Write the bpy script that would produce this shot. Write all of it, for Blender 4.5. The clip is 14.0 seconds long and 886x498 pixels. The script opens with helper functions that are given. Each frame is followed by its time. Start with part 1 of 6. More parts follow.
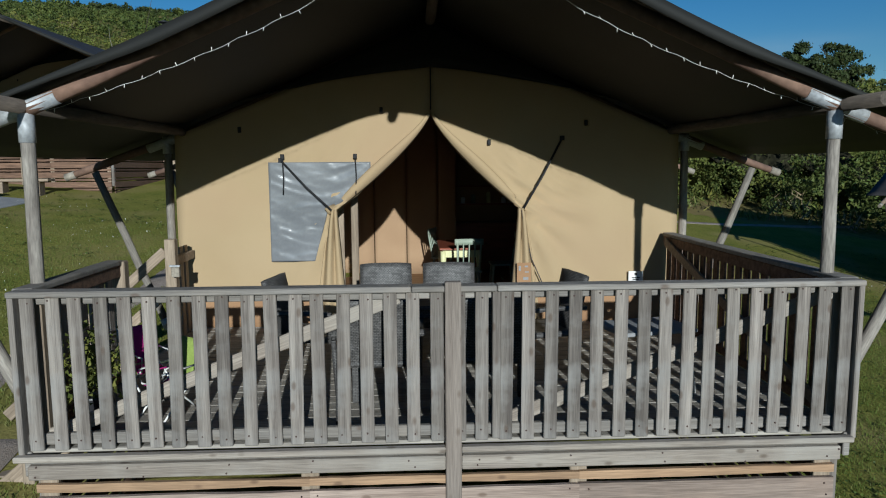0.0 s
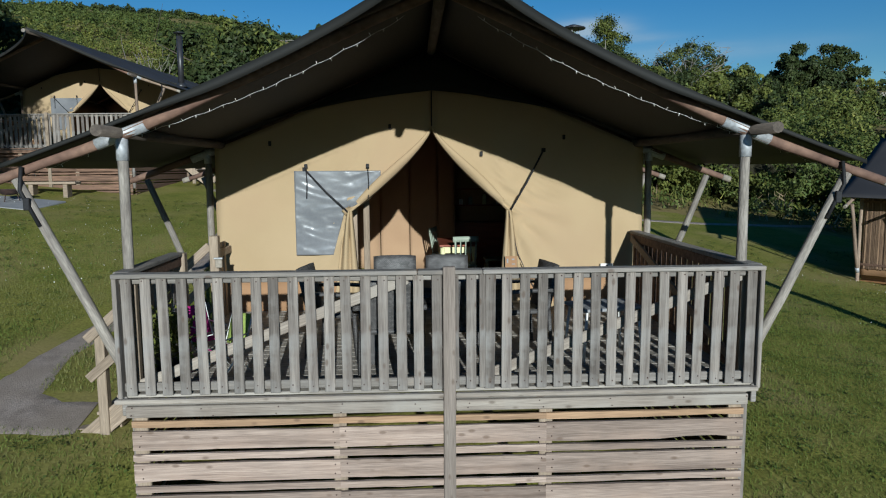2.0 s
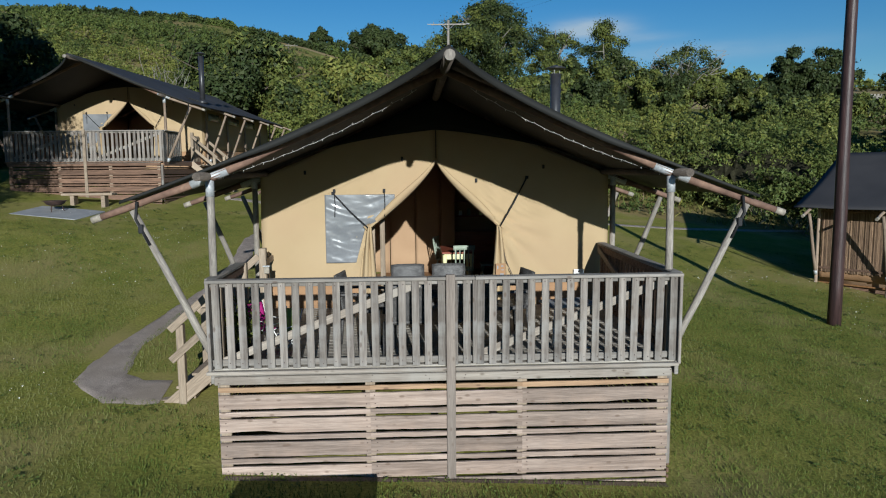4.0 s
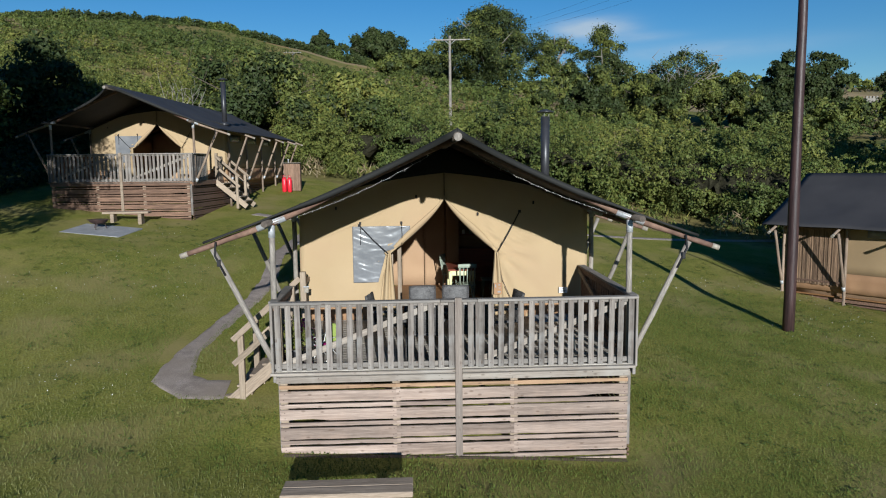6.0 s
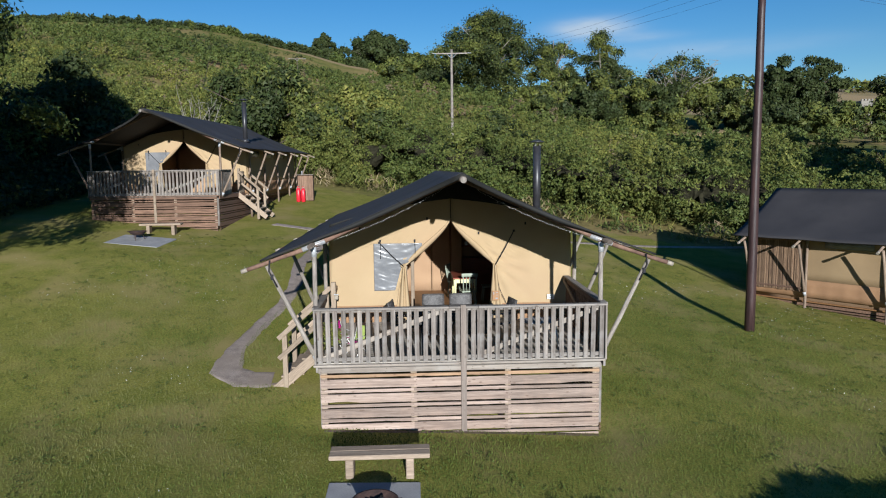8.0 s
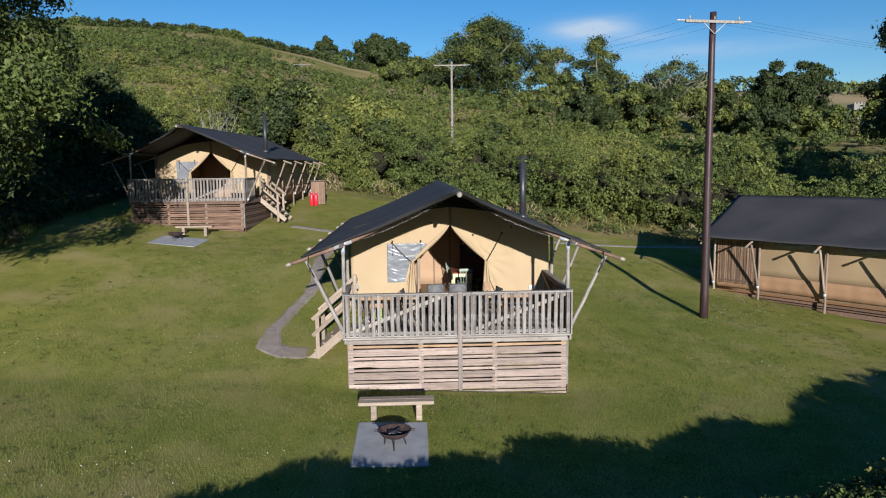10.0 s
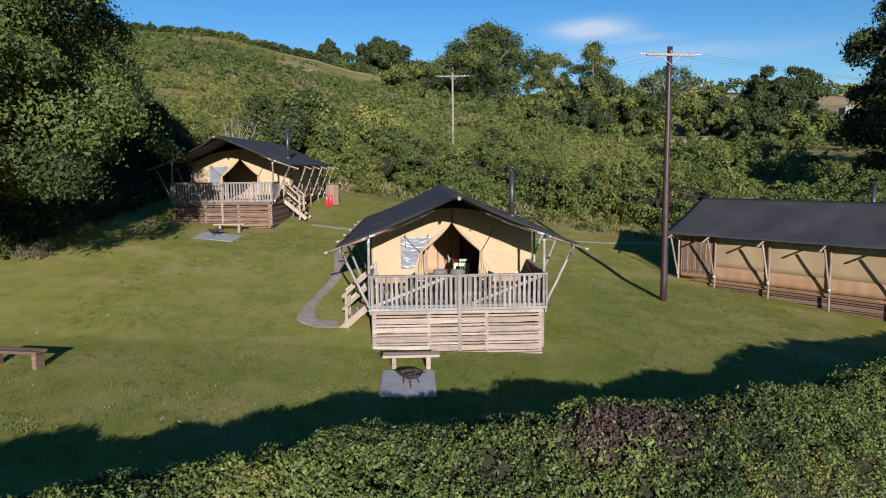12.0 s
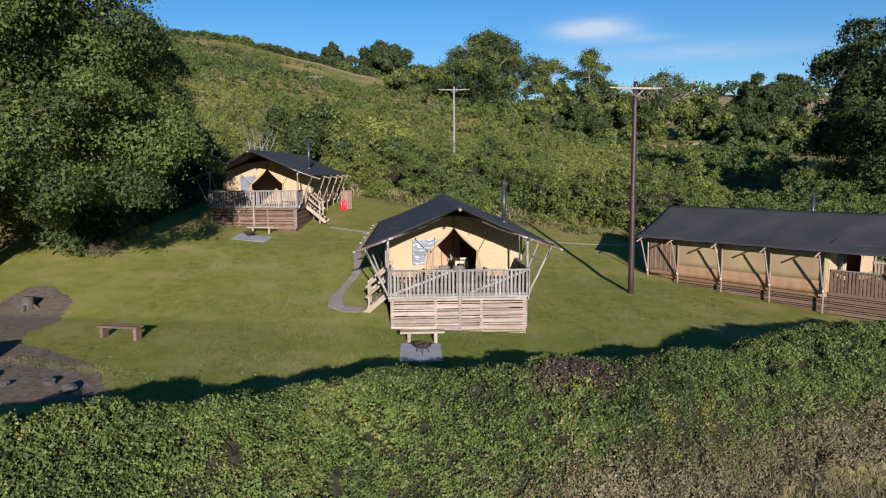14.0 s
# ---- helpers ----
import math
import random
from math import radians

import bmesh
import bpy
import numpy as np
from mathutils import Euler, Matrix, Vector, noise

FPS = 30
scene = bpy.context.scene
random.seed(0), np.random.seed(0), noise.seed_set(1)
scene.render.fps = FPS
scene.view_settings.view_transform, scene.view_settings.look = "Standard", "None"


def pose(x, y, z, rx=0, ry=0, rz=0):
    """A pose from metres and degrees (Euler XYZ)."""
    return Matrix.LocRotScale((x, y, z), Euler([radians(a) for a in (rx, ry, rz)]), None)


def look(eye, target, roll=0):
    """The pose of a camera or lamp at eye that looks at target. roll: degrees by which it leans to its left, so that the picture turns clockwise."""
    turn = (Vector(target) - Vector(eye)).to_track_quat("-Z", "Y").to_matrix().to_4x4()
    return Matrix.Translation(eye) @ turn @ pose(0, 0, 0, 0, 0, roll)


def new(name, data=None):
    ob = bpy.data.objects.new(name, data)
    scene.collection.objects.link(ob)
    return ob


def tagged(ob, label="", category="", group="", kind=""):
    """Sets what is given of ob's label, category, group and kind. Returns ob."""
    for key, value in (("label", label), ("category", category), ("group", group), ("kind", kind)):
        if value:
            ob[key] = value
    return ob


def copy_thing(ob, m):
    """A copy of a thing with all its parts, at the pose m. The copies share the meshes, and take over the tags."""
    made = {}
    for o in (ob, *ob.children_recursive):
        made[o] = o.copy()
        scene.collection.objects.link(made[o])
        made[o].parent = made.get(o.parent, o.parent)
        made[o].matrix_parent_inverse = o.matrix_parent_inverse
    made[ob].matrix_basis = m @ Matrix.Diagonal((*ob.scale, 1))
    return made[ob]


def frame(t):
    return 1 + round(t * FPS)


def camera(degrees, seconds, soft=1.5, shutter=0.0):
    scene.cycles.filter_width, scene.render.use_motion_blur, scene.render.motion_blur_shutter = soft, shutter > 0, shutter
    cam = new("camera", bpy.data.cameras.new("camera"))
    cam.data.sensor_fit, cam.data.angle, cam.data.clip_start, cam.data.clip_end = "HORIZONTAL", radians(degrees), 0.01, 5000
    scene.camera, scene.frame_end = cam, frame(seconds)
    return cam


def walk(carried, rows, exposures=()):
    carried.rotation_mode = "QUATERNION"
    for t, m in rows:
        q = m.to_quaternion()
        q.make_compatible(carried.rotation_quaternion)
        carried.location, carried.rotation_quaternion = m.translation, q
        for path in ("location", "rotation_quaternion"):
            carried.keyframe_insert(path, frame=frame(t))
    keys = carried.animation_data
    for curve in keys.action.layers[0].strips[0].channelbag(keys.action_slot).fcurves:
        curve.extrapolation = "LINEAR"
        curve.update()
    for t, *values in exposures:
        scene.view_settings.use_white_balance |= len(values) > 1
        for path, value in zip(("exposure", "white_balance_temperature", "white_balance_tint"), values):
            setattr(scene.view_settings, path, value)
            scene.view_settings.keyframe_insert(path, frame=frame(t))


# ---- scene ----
# the camera: a drone that backs away from the tent and climbs
cam = camera(65.5, 14.0, soft=1.1)
ROWS = [
    (0.0, -0.212, -4.112, 2.884, -2.633, -6.660, 0.380),
    (0.5, -0.225, -4.340, 2.902, -2.622, -6.660, 0.390),
    (1.0, -0.242, -4.637, 2.910, -2.611, -6.660, 0.395),
    (1.5, -0.252, -4.998, 2.933, -2.600, -6.660, 0.400),
    (2.0, -0.254, -5.406, 2.978, -2.589, -6.660, 0.405),
    (2.5, -0.268, -5.860, 3.060, -2.579, -6.660, 0.410),
    (3.0, -0.288, -6.347, 3.155, -2.569, -6.660, 0.420),
    (5.5, -0.524, -8.966, 3.781, -2.519, -6.660, 0.622),
    (6.0, -0.576, -9.500, 4.006, -2.509, -6.660, 0.650),
    (6.5, -0.647, -10.044, 4.231, -2.500, -6.660, 0.673),
    (7.0, -0.703, -10.631, 4.387, -2.491, -6.660, 0.690),
    (7.5, -0.753, -11.242, 4.500, -2.482, -6.660, 0.702),
    (8.0, -0.808, -11.886, 4.586, -2.473, -6.660, 0.710),
    (10.5, -1.007, -16.300, 5.006, -2.430, -6.622, 0.669),
    (11.0, -1.064, -17.404, 5.053, -2.422, -6.616, 0.645),
    (11.5, -1.140, -18.525, 5.123, -2.414, -6.612, 0.616),
    (12.0, -1.236, -19.659, 5.208, -2.406, -6.612, 0.583),
    (12.5, -1.322, -20.862, 5.329, -2.398, -6.615, 0.544),
    (13.0, -1.409, -22.111, 5.478, -2.390, -6.621, 0.500),
    (13.5, -1.498, -23.429, 5.655, -2.383, -6.630, 0.451),
    (14.0, -1.590, -24.798, 5.832, -2.376, -6.642, 0.396),
]
walk(cam, [(t, pose(x, y, z, 90 + pitch, roll, yaw)) for t, x, y, z, yaw, pitch, roll in ROWS],
     [(0.0, 0.05, 5600, 0), (1.5, 0.17, 5600, 0), (3.0, 0.28, 5700, 1), (6.0, 0.50, 5800, 5), (10.5, 0.80, 5950, 11), (14.0, 0.90, 6050, 14)])

# ---- light ----
# low morning sun from behind the drone; its rays run towards +y, a little to -x
SUN = Vector((-0.10, 1.0, -0.24)).normalized()
SUN_ELEV = math.asin(-SUN.z)
SUN_AZ = math.atan2(-SUN.x, -SUN.y)          # direction to the sun, clockwise from +y


def make_world():
    world = bpy.data.worlds.new("sky")
    scene.world = world
    world.use_nodes = True
    nt = world.node_tree
    nt.nodes.clear()
    out = nt.nodes.new("ShaderNodeOutputWorld")
    bg = nt.nodes.new("ShaderNodeBackground")
    sky = nt.nodes.new("ShaderNodeTexSky")
    sky.sky_type = "NISHITA"
    sky.sun_disc = False
    sky.sun_elevation = SUN_ELEV
    sky.sun_rotation = SUN_AZ
    sky.altitude = 120
    sky.air_density = 1.0
    sky.dust_density = 0.05
    sky.ozone_density = 3.0
    # one wisp of high cloud and a faint streak beside it
    co = nt.nodes.new("ShaderNodeTexCoord")
    sep = nt.nodes.new("ShaderNodeSeparateXYZ")
    nt.links.new(co.outputs["Generated"], sep.inputs[0])
    mp = nt.nodes.new("ShaderNodeMapping")
    mp.inputs["Scale"].default_value = (16.0, 16.0, 70.0)
    mp.inputs["Rotation"].default_value = (0.0, 0.12, 0.0)
    ns = nt.nodes.new("ShaderNodeTexNoise")
    ns.inputs["Scale"].default_value = 1.0
    ns.inputs["Detail"].default_value = 7.0
    nt.links.new(co.outputs["Generated"], mp.inputs["Vector"])
    nt.links.new(mp.outputs["Vector"], ns.inputs["Vector"])

    def calc(op, p, q):
        n = nt.nodes.new("ShaderNodeMath")
        n.operation = op
        for k, v in enumerate((p, q)):
            if isinstance(v, (int, float)):
                n.inputs[k].default_value = v
            else:
                nt.links.new(v, n.inputs[k])
        return n.outputs[0]

    total = None
    for cx, cz, wx, wz, amount in ((0.243, 0.186, 0.044, 0.0120, 1.8), (0.30, 0.172, 0.05, 0.006, 0.5), (0.36, 0.150, 0.13, 0.012, 0.45)):
        dx = calc("DIVIDE", calc("SUBTRACT", sep.outputs[0], cx), wx)
        dz = calc("DIVIDE", calc("SUBTRACT", sep.outputs[2], cz), wz)
        g = calc("MULTIPLY", calc("EXPONENT", calc("MULTIPLY", calc("ADD", calc("MULTIPLY", dx, dx), calc("MULTIPLY", dz, dz)), -1.0), 0.0), amount)
        total = g if total is None else calc("ADD", total, g)
    veil = calc("MINIMUM", calc("MULTIPLY", total, calc("MULTIPLY", ns.outputs["Fac"], 1.3)), 0.85)
    mix = nt.nodes.new("ShaderNodeMixRGB")
    mix.inputs["Color2"].default_value = (5.2, 5.9, 6.6, 1)
    nt.links.new(veil, mix.inputs["Fac"])
    deep = nt.nodes.new("ShaderNodeHueSaturation")
    deep.inputs["Saturation"].default_value = 1.30
    deep.inputs["Hue"].default_value = 0.506
    deep.inputs["Value"].default_value = 1.0
    nt.links.new(sky.outputs["Color"], deep.inputs["Color"])
    nt.links.new(deep.outputs["Color"], mix.inputs["Color1"])
    nt.links.new(mix.outputs["Color"], bg.inputs["Color"])
    bg.inputs["Strength"].default_value = 0.065
    nt.links.new(bg.outputs["Background"], out.inputs["Surface"])


make_world()
sun_data = bpy.data.lights.new("sun", "SUN")
sun_data.energy = 5.0
sun_data.angle = radians(0.5)
sun_data.color = (1.0, 0.935, 0.86)
sun = new("sun", sun_data)
sun.matrix_world = look((0, -60, 40), Vector((0, -60, 40)) + SUN)


# ---- materials ----
def material(name, color, dark=None, scale=3.0, rough=0.85, metal=0.0, stretch=(1, 1, 1), bump=0.2, bump_scale=40.0,
             fine=0.25, by_object=0.0, by_island=0.0, spec=0.3, translucent=0.0, stain=None, stain_scale=0.7, ramp=(0.35, 0.68), hue=0.0, knots=None):
    """A surface with two scales of variation: color and dark mixed by a broad noise, a fine grain over it, and relief."""
    m = bpy.data.materials.new(name)
    m.use_nodes = True
    nt = m.node_tree
    bsdf = nt.nodes["Principled BSDF"]
    link = nt.links.new
    dark = dark or tuple(c * 0.7 for c in color)
    co = nt.nodes.new("ShaderNodeTexCoord")
    mp = nt.nodes.new("ShaderNodeMapping")
    mp.inputs["Scale"].default_value = stretch
    link(co.outputs["Object"], mp.inputs["Vector"])
    vec = mp.outputs["Vector"]
    info = nt.nodes.new("ShaderNodeObjectInfo")
    if by_object:
        add = nt.nodes.new("ShaderNodeVectorMath")
        add.operation = "MULTIPLY_ADD"
        add.inputs[1].default_value = (1, 1, 1)
        link(vec, add.inputs[0])
        comb = nt.nodes.new("ShaderNodeCombineXYZ")
        mul = nt.nodes.new("ShaderNodeMath")
        mul.operation = "MULTIPLY"
        mul.inputs[1].default_value = 97.0
        link(info.outputs["Random"], mul.inputs[0])
        for k in range(3):
            link(mul.outputs[0], comb.inputs[k])
        link(comb.outputs[0], add.inputs[2])
        vec = add.outputs[0]
    n1 = nt.nodes.new("ShaderNodeTexNoise")
    n1.inputs["Scale"].default_value = scale
    n1.inputs["Detail"].default_value = 5.0
    link(vec, n1.inputs["Vector"])
    rp = nt.nodes.new("ShaderNodeValToRGB")
    rp.color_ramp.elements[0].position, rp.color_ramp.elements[1].position = ramp
    rp.color_ramp.elements[0].color = (*dark, 1)
    rp.color_ramp.elements[1].color = (*color, 1)
    link(n1.outputs["Fac"], rp.inputs["Fac"])
    col = rp.outputs["Color"]
    n2 = nt.nodes.new("ShaderNodeTexNoise")
    n2.inputs["Scale"].default_value = bump_scale
    n2.inputs["Detail"].default_value = 4.0
    link(vec, n2.inputs["Vector"])
    hsv = nt.nodes.new("ShaderNodeHueSaturation")
    link(col, hsv.inputs["Color"])
    val = nt.nodes.new("ShaderNodeMapRange")
    val.inputs["From Min"].default_value, val.inputs["From Max"].default_value = 0.25, 0.75
    val.inputs["To Min"].default_value, val.inputs["To Max"].default_value = 1 - fine, 1 + fine
    link(n2.outputs["Fac"], val.inputs["Value"])
    value = val.outputs[0]
    for amount, node, sock in ((by_object, info, "Random"), (by_island, None, "")):
        if not amount:
            continue
        if node is None:
            node, sock = nt.nodes.new("ShaderNodeNewGeometry"), "Random Per Island"
        r = nt.nodes.new("ShaderNodeMapRange")
        r.inputs["To Min"].default_value, r.inputs["To Max"].default_value = 1 - amount, 1 + amount
        link(node.outputs[sock], r.inputs["Value"])
        mu = nt.nodes.new("ShaderNodeMath")
        mu.operation = "MULTIPLY"
        link(value, mu.inputs[0])
        link(r.outputs[0], mu.inputs[1])
        value = mu.outputs[0]
        if hue:
            h = nt.nodes.new("ShaderNodeMapRange")
            h.inputs["To Min"].default_value, h.inputs["To Max"].default_value = 0.5 - hue, 0.5 + hue
            fr = nt.nodes.new("ShaderNodeMath")
            fr.operation = "FRACT"
            m7 = nt.nodes.new("ShaderNodeMath")
            m7.operation = "MULTIPLY"
            m7.inputs[1].default_value = 7.31
            link(node.outputs[sock], m7.inputs[0])
            link(m7.outputs[0], fr.inputs[0])
            link(fr.outputs[0], h.inputs["Value"])
            link(h.outputs[0], hsv.inputs["Hue"])
    link(value, hsv.inputs["Value"])
    col = hsv.outputs["Color"]
    if stain:
        n3 = nt.nodes.new("ShaderNodeTexNoise")
        n3.inputs["Scale"].default_value = stain_scale
        n3.inputs["Detail"].default_value = 6.0
        link(co.outputs["Object"], n3.inputs["Vector"])
        r3 = nt.nodes.new("ShaderNodeValToRGB")
        r3.color_ramp.elements[0].position, r3.color_ramp.elements[1].position = 0.48, 0.72
        link(n3.outputs["Fac"], r3.inputs["Fac"])
        mx = nt.nodes.new("ShaderNodeMixRGB")
        mx.inputs["Color2"].default_value = (*stain, 1)
        link(r3.outputs["Color"], mx.inputs["Fac"])
        link(col, mx.inputs["Color1"])
        col = mx.outputs["Color"]
    if knots:
        # dark knots in the timber, drawn out along the grain, with a paler ring of figure round them
        km = nt.nodes.new("ShaderNodeMapping")
        km.inputs["Scale"].default_value = tuple(5.0 if s < 1 else 10.0 for s in stretch)
        link(vec if by_object else co.outputs["Object"], km.inputs["Vector"])
        if by_object:
            km.inputs["Scale"].default_value = tuple((5.0 if s < 1 else 10.0) / s for s in stretch)
        vo = nt.nodes.new("ShaderNodeTexVoronoi")
        vo.inputs["Scale"].default_value = 1.0
        link(km.outputs["Vector"], vo.inputs["Vector"])
        kr = nt.nodes.new("ShaderNodeMapRange")
        kr.inputs["From Min"].default_value, kr.inputs["From Max"].default_value = 0.09, 0.19
        kr.inputs["To Min"].default_value, kr.inputs["To Max"].default_value = 0.62, 0.0
        link(vo.outputs["Distance"], kr.inputs["Value"])
        kx = nt.nodes.new("ShaderNodeMixRGB")
        kx.inputs["Color2"].default_value = (*knots, 1)
        link(kr.outputs[0], kx.inputs["Fac"])
        link(col, kx.inputs["Color1"])
        col = kx.outputs["Color"]
    link(col, bsdf.inputs["Base Color"])
    bsdf.inputs["Roughness"].default_value = rough
    bsdf.inputs["Metallic"].default_value = metal
    bsdf.inputs["Specular IOR Level"].default_value = spec
    if bump:
        bp = nt.nodes.new("ShaderNodeBump")
        bp.inputs["Strength"].default_value = bump
        bp.inputs["Distance"].default_value = 0.01
        link(n2.outputs["Fac"], bp.inputs["Height"])
        link(bp.outputs["Normal"], bsdf.inputs["Normal"])
    if translucent:
        tr = nt.nodes.new("ShaderNodeBsdfTranslucent")
        link(col, tr.inputs["Color"])
        ms = nt.nodes.new("ShaderNodeMixShader")
        ms.inputs["Fac"].default_value = translucent
        link(bsdf.outputs[0], ms.inputs[1])
        link(tr.outputs[0], ms.inputs[2])
        link(ms.outputs[0], nt.nodes["Material Output"].inputs["Surface"])
    return m


M = {}
GRAIN_X, GRAIN_Z = (0.7, 9, 9), (9, 9, 0.7)
M["grey_x"] = material("weathered_wood", (0.234, 0.215, 0.195), (0.165, 0.149, 0.132), 3, 0.9, stretch=(0.25, 7, 7), bump=0.5, bump_scale=24, by_object=0.24, fine=0.26, stain=(0.262, 0.228, 0.193), stain_scale=1.2, knots=(0.094, 0.062, 0.044))
M["grey_z"] = material("weathered_picket", (0.245, 0.216, 0.188), (0.122, 0.104, 0.090), 3, 0.85, stretch=(7, 7, 0.25), bump=0.5, bump_scale=24, by_object=0.28, fine=0.26, stain=(0.251, 0.24, 0.225), stain_scale=3.6, knots=(0.087, 0.058, 0.04))
M["tan_x"] = material("fresh_timber", (0.312, 0.246, 0.183), (0.218, 0.168, 0.121), 3, 0.85, stretch=GRAIN_X, bump=0.25, bump_scale=14, by_object=0.18)
M["tan_z"] = material("fresh_post", (0.304, 0.242, 0.179), (0.211, 0.164, 0.117), 3, 0.85, stretch=GRAIN_Z, bump=0.25, bump_scale=14, by_object=0.15)
M["brown_x"] = material("brown_board", (0.185, 0.111, 0.074), (0.096, 0.059, 0.041), 3, 0.9, stretch=GRAIN_X, bump=0.3, bump_scale=14, by_object=0.22)
M["brown_z"] = material("brown_upright_board", (0.234, 0.148, 0.101), (0.148, 0.094, 0.062), 3, 0.9, stretch=GRAIN_Z, bump=0.3, bump_scale=14, by_object=0.2)
M["deck"] = material("deck_board", (0.331, 0.303, 0.262), (0.237, 0.209, 0.178), 3, 0.7, stretch=(0.6, 60, 9), bump=0.5, bump_scale=3, by_object=0.18)
M["floor"] = material("inner_floor", (0.265, 0.14, 0.062), (0.187, 0.094, 0.039), 2, 0.5, stretch=(0.6, 10, 9), bump=0.1, bump_scale=10)
M["log"] = material("log_pole", (0.273, 0.246, 0.211), (0.156, 0.136, 0.117), 4, 0.85, stretch=(5, 5, 0.8), bump=0.4, bump_scale=18, by_object=0.2, fine=0.3)
M["brown_log"] = material("brown_log_pole", (0.270, 0.205, 0.150), (0.165, 0.120, 0.088), 4, 0.85, stretch=(5, 5, 0.8), bump=0.4, bump_scale=18, by_object=0.2, fine=0.3)
M["skirt_x"] = material("skirt_board", (0.355, 0.278, 0.228), (0.195, 0.146, 0.117), 3, 0.9, stretch=(0.25, 7, 7), bump=0.5, bump_scale=24, by_object=0.28, fine=0.28, stain=(0.351, 0.254, 0.195), stain_scale=1.2, knots=(0.117, 0.078, 0.055))
M["fascia"] = material("pale_fascia_board", (0.325, 0.285, 0.240), (0.225, 0.190, 0.158), 3, 0.9, stretch=(0.25, 7, 7), bump=0.5, bump_scale=24, by_object=0.10, fine=0.26, stain=(0.315, 0.288, 0.252), stain_scale=1.6, knots=(0.08, 0.057, 0.04))
M["post_z"] = material("brown_centre_post", (0.235, 0.198, 0.168), (0.165, 0.135, 0.113), 3, 0.9, stretch=(7, 7, 0.25), bump=0.5, bump_scale=24, fine=0.26, knots=(0.094, 0.066, 0.047))
M["tan_strip"] = material("orange_timber_strip", (0.360, 0.235, 0.140), (0.250, 0.160, 0.095), 3, 0.85, stretch=(0.25, 7, 7), bump=0.4, bump_scale=24, by_object=0.2, fine=0.26, knots=(0.10, 0.06, 0.04))
M["rafter"] = material("rafter_pole", (0.195, 0.121, 0.086), (0.125, 0.074, 0.055), 4, 0.8, bump=0.25, bump_scale=18, by_object=0.12)
M["tar"] = material("tarred_pole", (0.052, 0.028, 0.026), (0.026, 0.016, 0.016), 3, 0.45, stretch=(6, 6, 0.5), bump=0.4, bump_scale=10)
M["bare_pole"] = material("bare_pole", (0.328, 0.289, 0.234), (0.234, 0.203, 0.164), 3, 0.85, stretch=(6, 6, 0.5), bump=0.3, bump_scale=10)
M["zinc"] = material("galvanised_steel", (0.42, 0.43, 0.44), (0.33, 0.34, 0.35), 9, 0.55, metal=0.25, bump=0.05)
M["black_metal"] = material("black_metal", (0.03, 0.03, 0.034), (0.02, 0.02, 0.022), 6, 0.4, bump=0.05, spec=0.5)
M["cap"] = material("sawn_log_end", (0.30, 0.265, 0.215), (0.20, 0.175, 0.14), 8, 0.85, bump=0.2)
M["dark_log"] = material("dark_log_pole", (0.101, 0.082, 0.066), (0.058, 0.047, 0.039), 4, 0.85, stretch=(5, 5, 0.8), bump=0.35, bump_scale=18, by_object=0.15)
M["track"] = material("brown_gravel", (0.183, 0.139, 0.108), (0.113, 0.084, 0.064), 5, 0.95, bump=0.9, bump_scale=60, fine=0.38, spec=0.05, stain=(0.156, 0.117, 0.078), stain_scale=0.7)
# rock tone lowered: the hedge's shade on the boulders is in the colour
M["rock"] = material("shade_darkened_rock", (0.070, 0.062, 0.055), (0.04, 0.036, 0.032), 5, 0.9, bump=0.6, bump_scale=20)
M["rust"] = material("rusted_steel", (0.066, 0.039, 0.031), (0.035, 0.023, 0.021), 8, 0.75, bump=0.3)
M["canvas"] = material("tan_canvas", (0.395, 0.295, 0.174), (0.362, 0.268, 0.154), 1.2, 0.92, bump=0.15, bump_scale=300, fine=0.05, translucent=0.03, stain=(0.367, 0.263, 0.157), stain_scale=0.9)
# a darker tan than the front walls, for the side walls
M["canvas_side"] = material("darker_side_canvas", (0.315, 0.226, 0.124), (0.275, 0.194, 0.106), 1.0, 0.92, bump=0.15, bump_scale=300, fine=0.06, translucent=0.05, stain=(0.312, 0.218, 0.121), stain_scale=0.7)
M["canvas_low"] = material("orange_canvas_skirt", (0.320, 0.190, 0.100), (0.270, 0.156, 0.082), 1.5, 0.85, bump=0.15, bump_scale=200, fine=0.06)
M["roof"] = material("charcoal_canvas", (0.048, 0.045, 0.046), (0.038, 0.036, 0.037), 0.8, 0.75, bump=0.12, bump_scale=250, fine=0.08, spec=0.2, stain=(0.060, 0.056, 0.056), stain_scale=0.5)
# darker copy of the fly canvas, with the porch shade put into its colour
M["roof_shaded"] = material("shaded_charcoal_canvas", (0.020, 0.020, 0.018), (0.014, 0.014, 0.013), 0.8, 0.65, bump=0.12, bump_scale=250, fine=0.08, spec=0.2)
M["lining"] = material("inner_lining", (0.37, 0.248, 0.148), (0.319, 0.207, 0.122), 1.2, 0.9, bump=0.1, bump_scale=200, fine=0.05)
M["pvc"] = material("pvc_window", (0.19, 0.195, 0.205), (0.14, 0.145, 0.155), 2.2, 0.2, bump=0.0, fine=0.06, spec=0.6)
M["black"] = material("black_webbing", (0.018, 0.018, 0.02), (0.012, 0.012, 0.013), 9, 0.7)
M["white"] = material("white_paint", (0.78, 0.77, 0.74), (0.70, 0.69, 0.66), 4, 0.5, fine=0.04)
M["cream"] = material("cream_paint", (0.66, 0.64, 0.36), (0.58, 0.56, 0.31), 4, 0.5, fine=0.05)
M["sage"] = material("sage_paint", (0.30, 0.34, 0.27), (0.24, 0.28, 0.22), 4, 0.55, fine=0.06)
